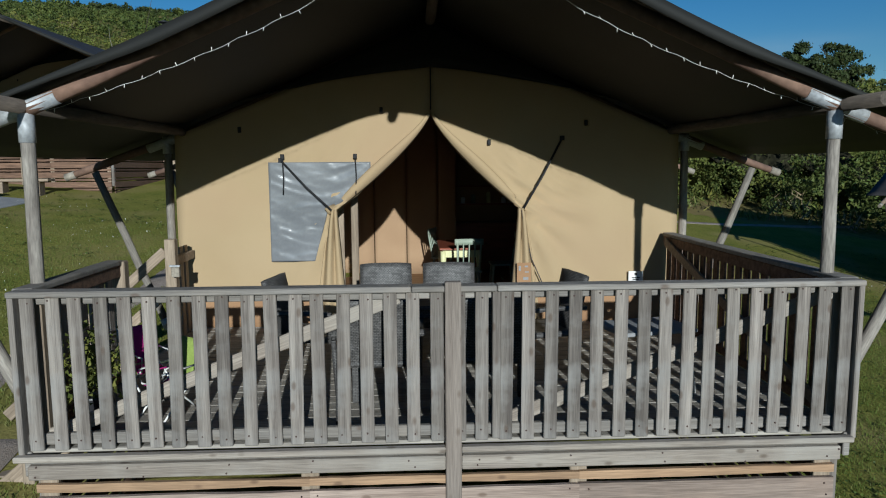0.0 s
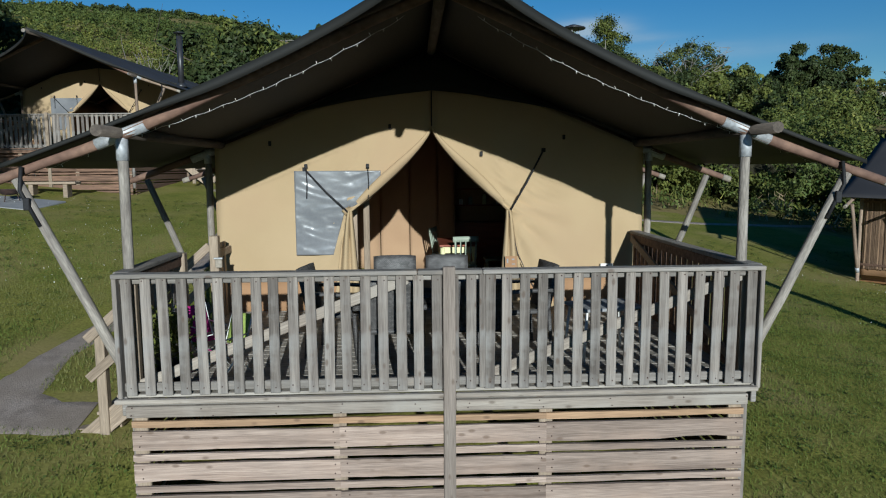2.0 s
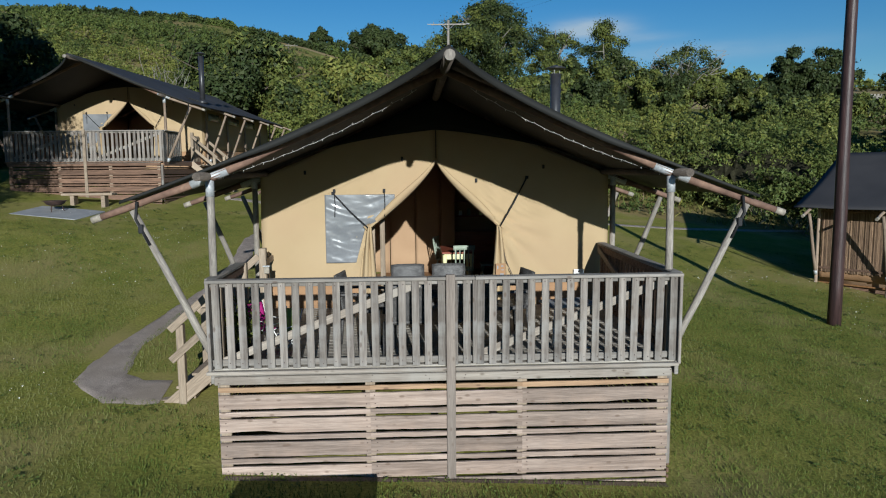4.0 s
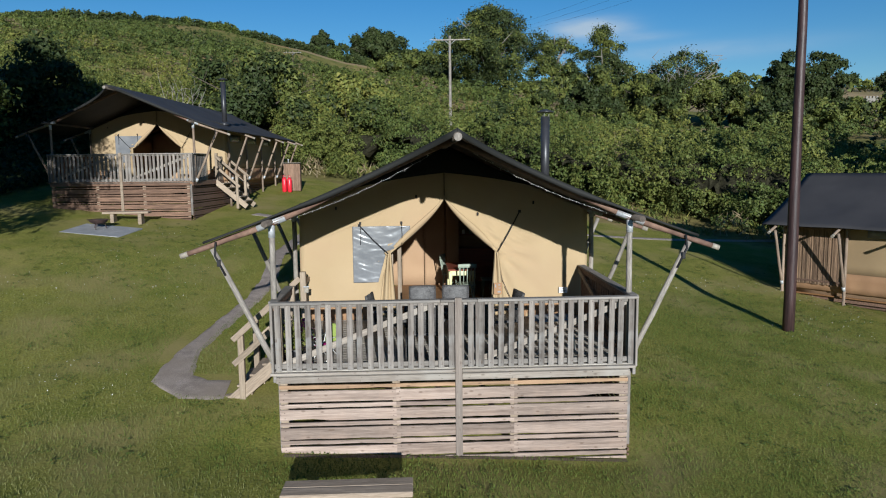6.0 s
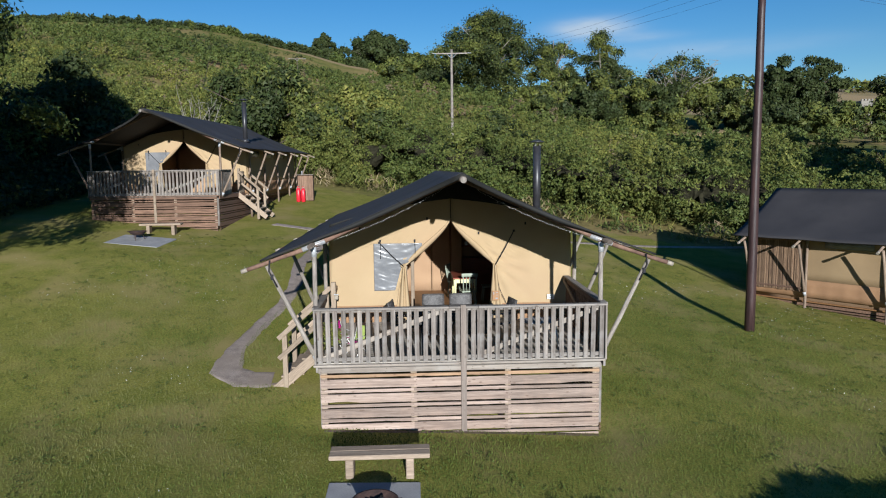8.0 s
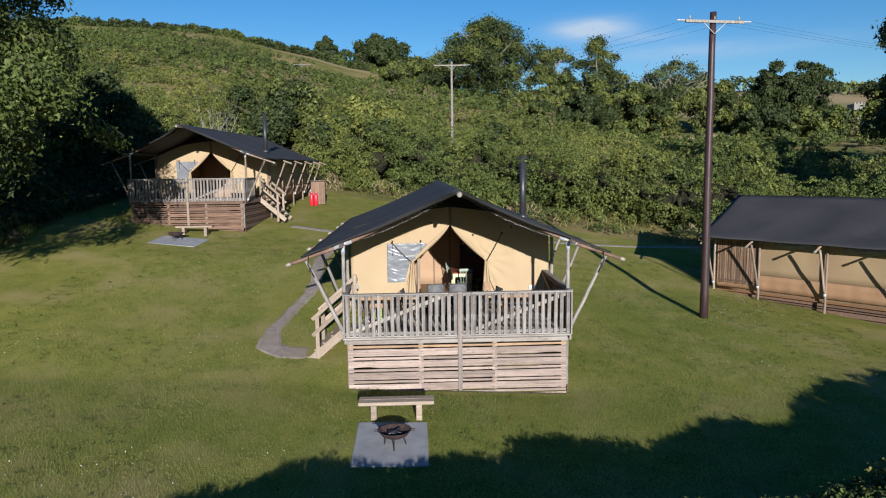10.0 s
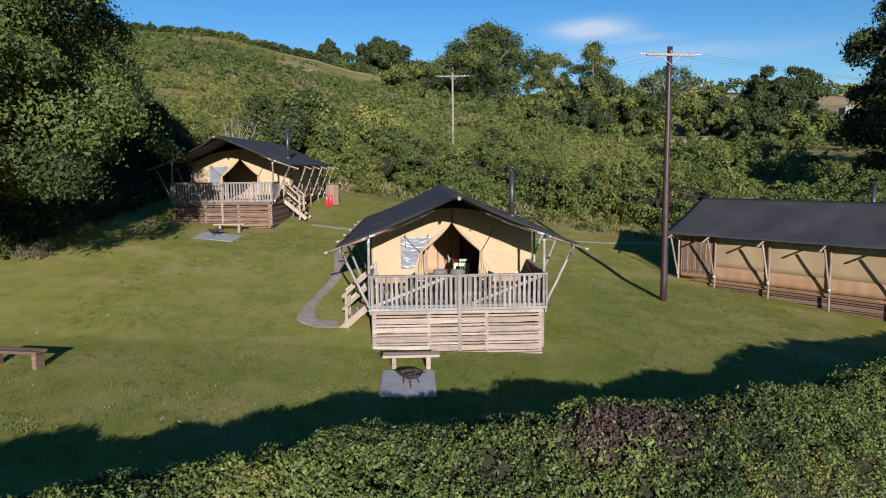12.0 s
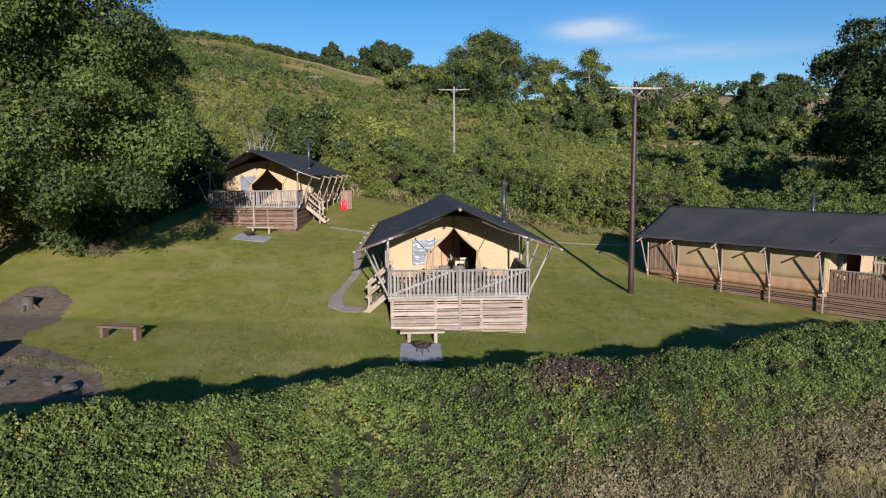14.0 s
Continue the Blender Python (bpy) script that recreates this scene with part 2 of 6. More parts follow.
M["red_wood"] = material("red_brown_wood", (0.27, 0.08, 0.045), (0.19, 0.05, 0.03), 3, 0.4, stretch=GRAIN_X, fine=0.1)
M["rattan"] = material("grey_rattan", (0.14, 0.133, 0.129), (0.085, 0.080, 0.077), 12, 0.55, bump=0.0, fine=0.2)


def weave(m):
    """Woven strands: short staggered bars with dark gaps between them."""
    nt = m.node_tree
    bsdf = nt.nodes["Principled BSDF"]
    co = nt.nodes.new("ShaderNodeTexCoord")
    mp = nt.nodes.new("ShaderNodeMapping")
    mp.inputs["Rotation"].default_value = (radians(90), 0, 0)
    br = nt.nodes.new("ShaderNodeTexBrick")
    br.inputs["Scale"].default_value = 22.0
    br.inputs["Mortar Size"].default_value = 0.03
    br.inputs["Color1"].default_value = (1, 1, 1, 1)
    br.inputs["Color2"].default_value = (0.6, 0.6, 0.6, 1)
    br.inputs["Mortar"].default_value = (0.12, 0.12, 0.12, 1)
    mx = nt.nodes.new("ShaderNodeMixRGB")
    mx.blend_type = "MULTIPLY"
    mx.inputs["Fac"].default_value = 1.0
    nt.links.new(co.outputs["Object"], mp.inputs["Vector"])
    nt.links.new(mp.outputs["Vector"], br.inputs["Vector"])
    nt.links.new(bsdf.inputs["Base Color"].links[0].from_socket, mx.inputs["Color1"])
    nt.links.new(br.outputs["Color"], mx.inputs["Color2"])
    nt.links.new(mx.outputs["Color"], bsdf.inputs["Base Color"])


weave(M["rattan"])
M["magenta"] = material("magenta_cloth", (0.42, 0.02, 0.19), (0.32, 0.012, 0.14), 5, 0.85, fine=0.08)
M["lime"] = material("lime_cloth", (0.30, 0.38, 0.09), (0.24, 0.31, 0.07), 5, 0.85, fine=0.08)
M["red_gas"] = material("red_cylinder_paint", (0.62, 0.02, 0.035), (0.5, 0.015, 0.03), 5, 0.35, fine=0.05, spec=0.5)
M["stone"] = material("concrete_slab", (0.295, 0.295, 0.295), (0.232, 0.232, 0.239), 3, 0.9, bump=0.3, bump_scale=50, fine=0.1)
M["gravel"] = material("beige_gravel", (0.344, 0.288, 0.249), (0.239, 0.197, 0.168), 5, 0.95, bump=0.9, bump_scale=70, fine=0.35, spec=0.05, stain=(0.267, 0.218, 0.176), stain_scale=0.8)
M["lawn"] = material("mown_grass", (0.216, 0.202, 0.050), (0.146, 0.156, 0.033), 1.6, 0.95, bump=1.0, bump_scale=26, fine=0.42, spec=0.02, stain=(0.262, 0.215, 0.085), stain_scale=0.5, ramp=(0.30, 0.70))
M["rough"] = material("rough_grass", (0.190, 0.165, 0.056), (0.105, 0.116, 0.034), 0.25, 0.95, bump=1.0, bump_scale=3, fine=0.4, spec=0.02, stain=(0.300, 0.205, 0.105), stain_scale=0.05)
M["pasture"] = material("far_pasture", (0.296, 0.218, 0.117), (0.211, 0.172, 0.086), 0.02, 0.95, bump=0.0, bump_scale=2, fine=0.2, spec=0.1)
LEAF = dict(scale=0.4, rough=0.6, bump=0, bump_scale=3, fine=0.18, by_island=0.24, translucent=0.18, hue=0.02, spec=0.2)
M["blade"] = material("grass_blade", (0.129, 0.16, 0.035), (0.09, 0.119, 0.026), **dict(LEAF, scale=0.5, hue=0.01, by_island=0.10, fine=0.1, spec=0.05))
M["blade_dry"] = material("dry_blade", (0.176, 0.176, 0.056), (0.144, 0.148, 0.045), **dict(LEAF, by_island=0.10, hue=0.01, fine=0.1))
M["leaf"] = material("leaf_mid", (0.139, 0.154, 0.035), (0.084, 0.101, 0.024), **LEAF)
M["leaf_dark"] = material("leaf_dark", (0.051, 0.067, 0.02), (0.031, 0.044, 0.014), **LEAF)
M["leaf_lime"] = material("leaf_bright", (0.207, 0.207, 0.046), (0.14, 0.152, 0.034), **LEAF)
M["leaf_dry"] = material("dry_stalk", (0.183, 0.144, 0.082), (0.113, 0.09, 0.053), **LEAF)
M["straw"] = material("straw", (0.312, 0.246, 0.14), (0.226, 0.176, 0.098), **LEAF)
M["leaf_ash"] = material("ash_leaf", (0.1, 0.125, 0.03), (0.062, 0.083, 0.021), **LEAF)
M["leaf_red"] = material("bronze_leaf", (0.088, 0.054, 0.046), (0.052, 0.034, 0.031), **LEAF)
M["leaf_hedge"] = material("hedge_leaf", (0.118, 0.152, 0.036), (0.080, 0.108, 0.027), **dict(LEAF, scale=0.6))
M["leaf_ochre"] = material("yellowing_leaf", (0.218, 0.183, 0.043), (0.148, 0.129, 0.033), **LEAF)
# near-black core colour: the deep shade inside foliage, painted
M["shade_core"] = material("painted_shade_core", (0.036, 0.034, 0.020), (0.018, 0.017, 0.011), 6, 0.95, bump=0, fine=0.3, spec=0.0)
M["bark"] = material("bark", (0.101, 0.082, 0.062), (0.055, 0.045, 0.035), 5, 0.95, stretch=(5, 5, 1), bump=0.6, bump_scale=12)
M["pale_bark"] = material("pale_dead_wood", (0.257, 0.234, 0.203), (0.164, 0.148, 0.129), 5, 0.95, stretch=(5, 5, 1), bump=0.4, bump_scale=12)
M["glass"] = material("lamp_glass", (0.85, 0.85, 0.8), (0.8, 0.8, 0.75), 5, 0.2, bump=0)
M["reed"] = material("reed_screen", (0.234, 0.156, 0.094), (0.125, 0.078, 0.051), 4, 0.9, stretch=(14, 14, 0.6), bump=0.6, bump_scale=10, fine=0.3, by_object=0.45)
M["church"] = material("grey_stone", (0.235, 0.215, 0.185), (0.16, 0.148, 0.13), 2, 0.9, bump=0.3, bump_scale=12)


# ---- building blocks ----
def smooth(me, on=True):
    me.polygons.foreach_set("use_smooth", [on] * len(me.polygons))


def part(name, geo, mat, parent=None, label="", loc=None, rot=None):
    """Links a bmesh or mesh as one object, under a thing or a part."""
    if isinstance(geo, bmesh.types.BMesh):
        me = bpy.data.meshes.new(name)
        geo.to_mesh(me)
        geo.free()
    else:
        me = geo
    if mat is not None and not me.materials:
        me.materials.append(M[mat] if isinstance(mat, str) else mat)
    ob = new(name, me)
    if parent is not None:
        ob.parent = parent
    if loc is not None or rot is not None:
        ob.matrix_basis = pose(*(loc or (0, 0, 0)), *(rot or (0, 0, 0)))
    if label:
        tagged(ob, label)
    return ob


def nest(child, owner):
    """Makes a part of a thing a piece of another of its parts, in the same place."""
    child.matrix_basis = owner.matrix_basis.inverted() @ child.matrix_basis
    child.parent = owner
    return child


def thing(name, label, category, group="", kind="", m=None):
    ob = new(name)
    ob.empty_display_size = 0.3
    if m is not None:
        ob.matrix_basis = m
    return tagged(ob, label, category, group, kind)


def bm_box(bm, c, s, rot=(0, 0, 0), chamfer=0.0):
    """Adds a box with chamfered edges to a bmesh."""
    m = pose(*c, *rot)
    hx, hy, hz = s[0] / 2, s[1] / 2, s[2] / 2
    if not chamfer:
        v = [bm.verts.new(m @ Vector((x * hx, y * hy, z * hz))) for z in (-1, 1) for y in (-1, 1) for x in (-1, 1)]
        for f in ((0, 2, 3, 1), (4, 5, 7, 6), (0, 1, 5, 4), (2, 6, 7, 3), (0, 4, 6, 2), (1, 3, 7, 5)):
            bm.faces.new([v[i] for i in f])
        return
    k = min(chamfer, hx * 0.45, hy * 0.45, hz * 0.45)
    g = bmesh.ops.create_cube(bm, size=1.0, matrix=Matrix.Diagonal((*s, 1)))
    es = list({e for v in g["verts"] for e in v.link_edges})
    r = bmesh.ops.bevel(bm, geom=es, offset=k, segments=1, affect="EDGES", profile=0.5)
    vs = set(r["verts"]) | {v for v in g["verts"] if v.is_valid}
    for v in vs:
        v.co = m @ v.co


BOARDS = {}


def board(name, c, s, mat, parent, rot=(0, 0, 0), label="", chamfer=0.006):
    """One plank: meshes of one size and material are shared."""
    key = (*[round(a, 3) for a in s], mat, chamfer)
    if key not in BOARDS:
        bm = bmesh.new()
        bm_box(bm, (0, 0, 0), s, chamfer=chamfer)
        me = bpy.data.meshes.new(name)
        bm.to_mesh(me)
        bm.free()
        BOARDS[key] = me
    return part(name, BOARDS[key], mat, parent, label, c, rot)


def bm_tube(bm, pts, radii, n=10, cap=True):
    """A tube along points, with a radius at each."""
    rings = []
    pts = [Vector(p) for p in pts]
    for i, p in enumerate(pts):
        d = (pts[min(i + 1, len(pts) - 1)] - pts[max(i - 1, 0)]).normalized()
        a = d.cross(Vector((0, 0, 1)) if abs(d.z) < 0.9 else Vector((1, 0, 0))).normalized()
        b = d.cross(a)
        r = radii[i] if hasattr(radii, "__len__") else radii
        rings.append([bm.verts.new(p + r * (math.cos(2 * math.pi * k / n) * a + math.sin(2 * math.pi * k / n) * b)) for k in range(n)])
    for u, v in zip(rings, rings[1:]):
        for k in range(n):
            f = bm.faces.new((u[k], v[k], v[(k + 1) % n], u[(k + 1) % n]))
            f.smooth = True
    if cap:
        bm.faces.new(rings[0])
        bm.faces.new(rings[-1][::-1])


def pole(name, p0, p1, r0, r1, mat, parent, label="", n=10, wob=0.006):
    """A round log, slightly crooked, from p0 to p1; its mesh runs along its own z."""
    p0, p1 = Vector(p0), Vector(p1)
    d = p1 - p0
    rnd = random.Random(hash((round(p0.x, 2), round(p0.y, 2), round(p0.z, 2))) & 65535)
    bm = bmesh.new()
    k = max(2, min(8, int(d.length / 0.6) + 2))
    pts = [(rnd.uniform(-wob, wob) if 0 < i < k else 0, rnd.uniform(-wob, wob) if 0 < i < k else 0, d.length * i / k) for i in range(k + 1)]
    rad = [r0 + (r1 - r0) * i / k + rnd.uniform(-1, 1) * wob * 0.4 for i in range(k + 1)]
    bm_tube(bm, pts, rad, n)
    ob = part(name, bm, mat, parent, label)
    ob.matrix_basis = Matrix.Translation(p0) @ d.to_track_quat("Z", "Y").to_matrix().to_4x4()
    return ob


def sheet(fn, nu, nv, thick=0.0):
    """A mesh grid from fn(u, v), u and v in 0..1; with a thickness along its normals."""
    bm = bmesh.new()
    vs = [[bm.verts.new(fn(i / nu, j / nv)) for i in range(nu + 1)] for j in range(nv + 1)]
    for j in range(nv):
        for i in range(nu):
            f = bm.faces.new((vs[j][i], vs[j][i + 1], vs[j + 1][i + 1], vs[j + 1][i]))
            f.smooth = True
    if thick:
        bmesh.ops.recalc_face_normals(bm, faces=bm.faces)
        bmesh.ops.solidify(bm, geom=bm.faces[:], thickness=thick)
    return bm


def grid_noise(x, y, scale, seed=0):
    """Smooth value noise in 0..1 over arrays."""
    x, y = np.asarray(x, float) / scale, np.asarray(y, float) / scale
    xi, yi = np.floor(x), np.floor(y)
    fx, fy = x - xi, y - yi
    fx, fy = fx * fx * (3 - 2 * fx), fy * fy * (3 - 2 * fy)

    def h(a, b):
        s = np.sin(a * 127.1 + b * 311.7 + seed * 74.7) * 43758.5453
        return s - np.floor(s)
    return (h(xi, yi) * (1 - fx) + h(xi + 1, yi) * fx) * (1 - fy) + (h(xi, yi + 1) * (1 - fx) + h(xi + 1, yi + 1) * fx) * fy


def domes(x, y, cell, seed=0):
    """Bushes on a loose grid: how high each point of ground stands in its bush (0..1), and a number for the bush."""
    best, who = np.full(np.shape(x), -1.0), np.zeros(np.shape(x))

    def h(p, q, k):
        s = np.sin(p * 127.1 + q * 311.7 + (seed + k) * 74.7) * 43758.5453
        return s - np.floor(s)
    ci, cj = np.floor(np.asarray(x) / cell), np.floor(np.asarray(y) / cell)
    for di in (-1, 0, 1):
        for dj in (-1, 0, 1):
            p, q = ci + di, cj + dj
            bx, by = (p + 0.1 + 0.8 * h(p, q, 1)) * cell, (q + 0.1 + 0.8 * h(p, q, 2)) * cell
            r = cell * (0.50 + 0.55 * h(p, q, 3))
            top = 0.5 + 0.5 * h(p, q, 4)
            f = top * np.sqrt(np.maximum(1 - ((x - bx) ** 2 + (y - by) ** 2) / r ** 2, 0))
            better = f > best
            best, who = np.where(better, f, best), np.where(better, h(p, q, 5), who)
    return best, who


def sstep(a, b, v):
    t = np.clip((np.asarray(v, float) - a) / (b - a), 0, 1)
    return t * t * (3 - 2 * t)


# ---- the ground ----
def hedge_y(x):
    """The far top edge of the boundary hedge."""
    return -9.5 + 0.40 * np.asarray(x, float)


def scrub_y(x):
    """The foot of the scrub behind the tents."""
    return 27.4 - 0.575 * np.clip(x, -9, 60)


def terrain(x, y):
    x, y = np.asarray(x, float), np.asarray(y, float)
    s = np.maximum(y - scrub_y(x), 0)
    yn = np.minimum(y, scrub_y(x))
    xc = np.clip(x, -60, 60)
    z = -(0.045 + 0.004 * np.clip(yn, 0, 10)) * xc + np.where(yn > 0, 0.1 * yn, 0.03 * np.maximum(yn, -30))
    z = np.where(x < -18, z + 0.10 * np.minimum(-18 - x, 30), z)
    top = np.interp(x, [-300, -90, -66, -36, -23, -8, 10, 40, 100, 300], [64, 53, 51, 45, 40.5, 37, 33, 22, 17, 16])
    rise = (top - z) * (0.85 * np.clip(s / 205, 0, 1) + 0.15 * sstep(0, 205, s))
    z = z + rise - 12 * sstep(215, 420, s) * sstep(30, -20, x)
    z = z + np.interp(x, [0, 50, 90, 160, 500], [0, 0, 22, 40, 46]) * sstep(190, 520, s)
    z = z - 0.07 * np.exp(-((y + 0.1) / 0.55) ** 2) * sstep(3.4, 2.6, np.abs(x))
    # the bank under the hedge, down to the lane
    z = z - 1.9 * sstep(0.2, 2.6, hedge_y(x) - 0.9 - y)
    z = z + (grid_noise(x, y, 2.5, 3) - 0.5) * 0.06 + (grid_noise(x, y, 9.0, 5) - 0.5) * 0.12 * sstep(0, 8, np.abs(y - 2) - 2)
    z = z + (grid_noise(x, y, 40, 8) - 0.5) * 5 * sstep(40, 120, s)
    return z


def ground_z(x, y):
    return float(terrain(x, y))


def make_ground():
    xs = np.concatenate([np.linspace(-1800, -260, 12), np.linspace(-240, -64, 23), np.linspace(-60, -24, 19), np.linspace(-23.5, 30, 108), np.linspace(31, 60, 20), np.linspace(66, 300, 30), np.linspace(340, 1800, 12)])
    ys = np.concatenate([np.linspace(-900, -60, 10), np.linspace(-50, -16, 18), np.linspace(-15.6, 34, 125), np.linspace(36, 80, 23), np.linspace(86, 320, 34), np.linspace(340, 700, 14), np.linspace(800, 2200, 7)])
    X, Y = np.meshgrid(xs, ys)
    Z = terrain(X, Y)
    nx, ny = len(xs), len(ys)
    me = bpy.data.meshes.new("ground")
    co = np.stack([X, Y, Z], -1).reshape(-1, 3)
    i, j = np.meshgrid(np.arange(nx - 1), np.arange(ny - 1))
    a = (j * nx + i).ravel()
    quads = np.stack([a, a + 1, a + nx + 1, a + nx], 1)
    fill_quads(me, co, quads)
    cx, cy = X.ravel()[a], Y.ravel()[a]
    s = cy - scrub_y(cx)
    idx = np.where((s > -1.5) | (cy < hedge_y(cx) - 0.3) | (cx < -20), 1, 0)
    idx = np.where(((s > 235) & (cx > 20)) | ((s > 190) & (s < 207) & (cx < -6) & (cx > -42)), 2, idx)
    for k in ("lawn", "rough", "pasture"):
        me.materials.append(M[k])
    me.polygons.foreach_set("material_index", idx.astype(np.int32))
    smooth(me)
    tagged(new("ground", me), "sloping mown lawn rising to rough grass hillside", "ground", kind="structure")


def fill_quads(me, co, quads):
    co, quads = np.asarray(co, np.float32), np.asarray(quads, np.int32)
    me.vertices.add(len(co))
    me.vertices.foreach_set("co", co.ravel())
    me.loops.add(quads.size)
    me.loops.foreach_set("vertex_index", quads.ravel())
    me.polygons.add(len(quads))
    me.polygons.foreach_set("loop_start", np.arange(0, quads.size, 4, dtype=np.int32))
    me.update(calc_edges=True)


make_ground()


def patch(name, label, outline, mat, lift=0.012, jitter=0.0):
    """A low patch of another surface on the ground, with a ragged edge: outline as (x, y, half width) along a line, or corners."""
    bm = bmesh.new()
    pts = []
    for (x0, y0, w0), (x1, y1, w1) in zip(outline, outline[1:]):
        n = max(2, int(math.hypot(x1 - x0, y1 - y0) / 0.25))
        for k in range(n):
            f = k / n
            pts.append((x0 + (x1 - x0) * f, y0 + (y1 - y0) * f, w0 + (w1 - w0) * f))
    pts.append(outline[-1])
    rows = []
    for i, (x, y, w) in enumerate(pts):
        a, b = pts[max(i - 1, 0)], pts[min(i + 1, len(pts) - 1)]
        d = Vector((b[0] - a[0], b[1] - a[1])).normalized()
        row = []
        for k in range(9):
            o = (k / 4 - 1) * (w + jitter * (random.random() - 0.5) * (abs(k - 4) == 4))
            px, py = x - d.y * o, y + d.x * o
            row.append(bm.verts.new((px, py, ground_z(px, py) + (lift if 0 < k < 8 else -0.03))))
        rows.append(row)
    for u, v in zip(rows, rows[1:]):
        for k in range(8):
            bm.faces.new((u[k], v[k], v[k + 1], u[k + 1])).smooth = True
    bmesh.ops.recalc_face_normals(bm, faces=bm.faces)
    return tagged(part(name, bm, mat), label, "path", kind="structure")


patch("gravel_path", "trodden grey gravel path winding to the steps", [(-3.72, 1.80, 0.42), (-4.28, 1.76, 0.47), (-4.76, 2.16, 0.41), (-4.84, 3.4, 0.23), (-4.65, 5.0, 0.22), (-4.36, 6.8, 0.22), (-4.35, 8.4, 0.23), (-4.6, 10.8, 0.25), (-4.35, 13.6, 0.25), (-4.2, 15.6, 0.25), (-4.6, 16.7, 0.25), (-6.7, 17.4, 0.28)], "gravel", jitter=0.16)
patch("bare_earth", "strip of bare brown earth along the deck foot", [(-2.45, -0.12, 0.07), (-0.9, -0.13, 0.12), (0.4, -0.12, 0.10), (1.6, -0.14, 0.13), (2.45, -0.12, 0.08)], "track", lift=0.008, jitter=0.10)
patch("back_path", "narrow gravel path along the scrub", [(2.5, 17.6, 0.22), (7.9, 18.1, 0.22), (11.7, 18.9, 0.22), (16, 20, 0.22)], "gravel", jitter=0.1)
patch("gravel_track", "grey gravel parking track with ragged edge", [(-16.6, 3.0, 0.5), (-15.9, 1.2, 1.6), (-15.8, -0.8, 2.0), (-16.0, -2.6, 2.2), (-16.1, -4.2, 2.6), (-15.0, -6.0, 4.0), (-14.0, -7.6, 5.0), (-13.6, -9.0, 5.2)], "track", jitter=0.6)
patch("stubble_field", "small tan stubble field on the slope", [(49, 118, 2.6), (53, 119, 3.4), (58, 119, 3.2), (61, 118, 2.2)], "pasture", lift=0.4, jitter=0.6)

# ---- safari tents: one is built here, the others are copies of it ----
DZ = 1.20                                   # height of the deck boards
WALL_Y, BACK_Y = 3.3, 12.25                  # front and back walls of a tent
FRAMES_Y = [0.33, 3.42, 5.75, 8.1, 10.45, 12.2]


def roof_z(x):
    x = abs(x)
    return 4.47 - 0.50 * x + 0.022 * x * x


def front_y(x):
    """Front edge of the fly: it sweeps back from the peak."""
    return 0.2 - 0.84 * math.exp(-abs(x) / 0.5)


def opening_x(v):
    """Half width of the tied-back doorway at the height fraction v."""
    if v >= 0.705:
        return 0.0
    if v > 0.4516:
        return 1.05 * (1 - (v - 0.4516) / 0.2534) ** 1.35
    return 0.96 + 0.09 * v / 0.4516


def wall_point(side, u, v):
    k = 0.93 if side > 0 else 1.0
    x = 2.68 + u * (k * opening_x(v) - 2.68)
    z = DZ - 0.02 + v * (roof_z(x) - 0.03 - DZ)
    tie = math.exp(-((x - 1.0) ** 2 / 0.25 + (z - 2.3) ** 2 / 0.5))
    fold = 0.018 * math.sin(x * 9 + z * 3) * u + 0.05 * tie * math.sin(14 * math.atan2(z - 2.5, x - 0.95 + 0.02))
    fold += 0.012 * math.sin(x * 2.3 + 1) * math.sin(z * 2.1)
    return Vector((side * x, WALL_Y + fold, z))


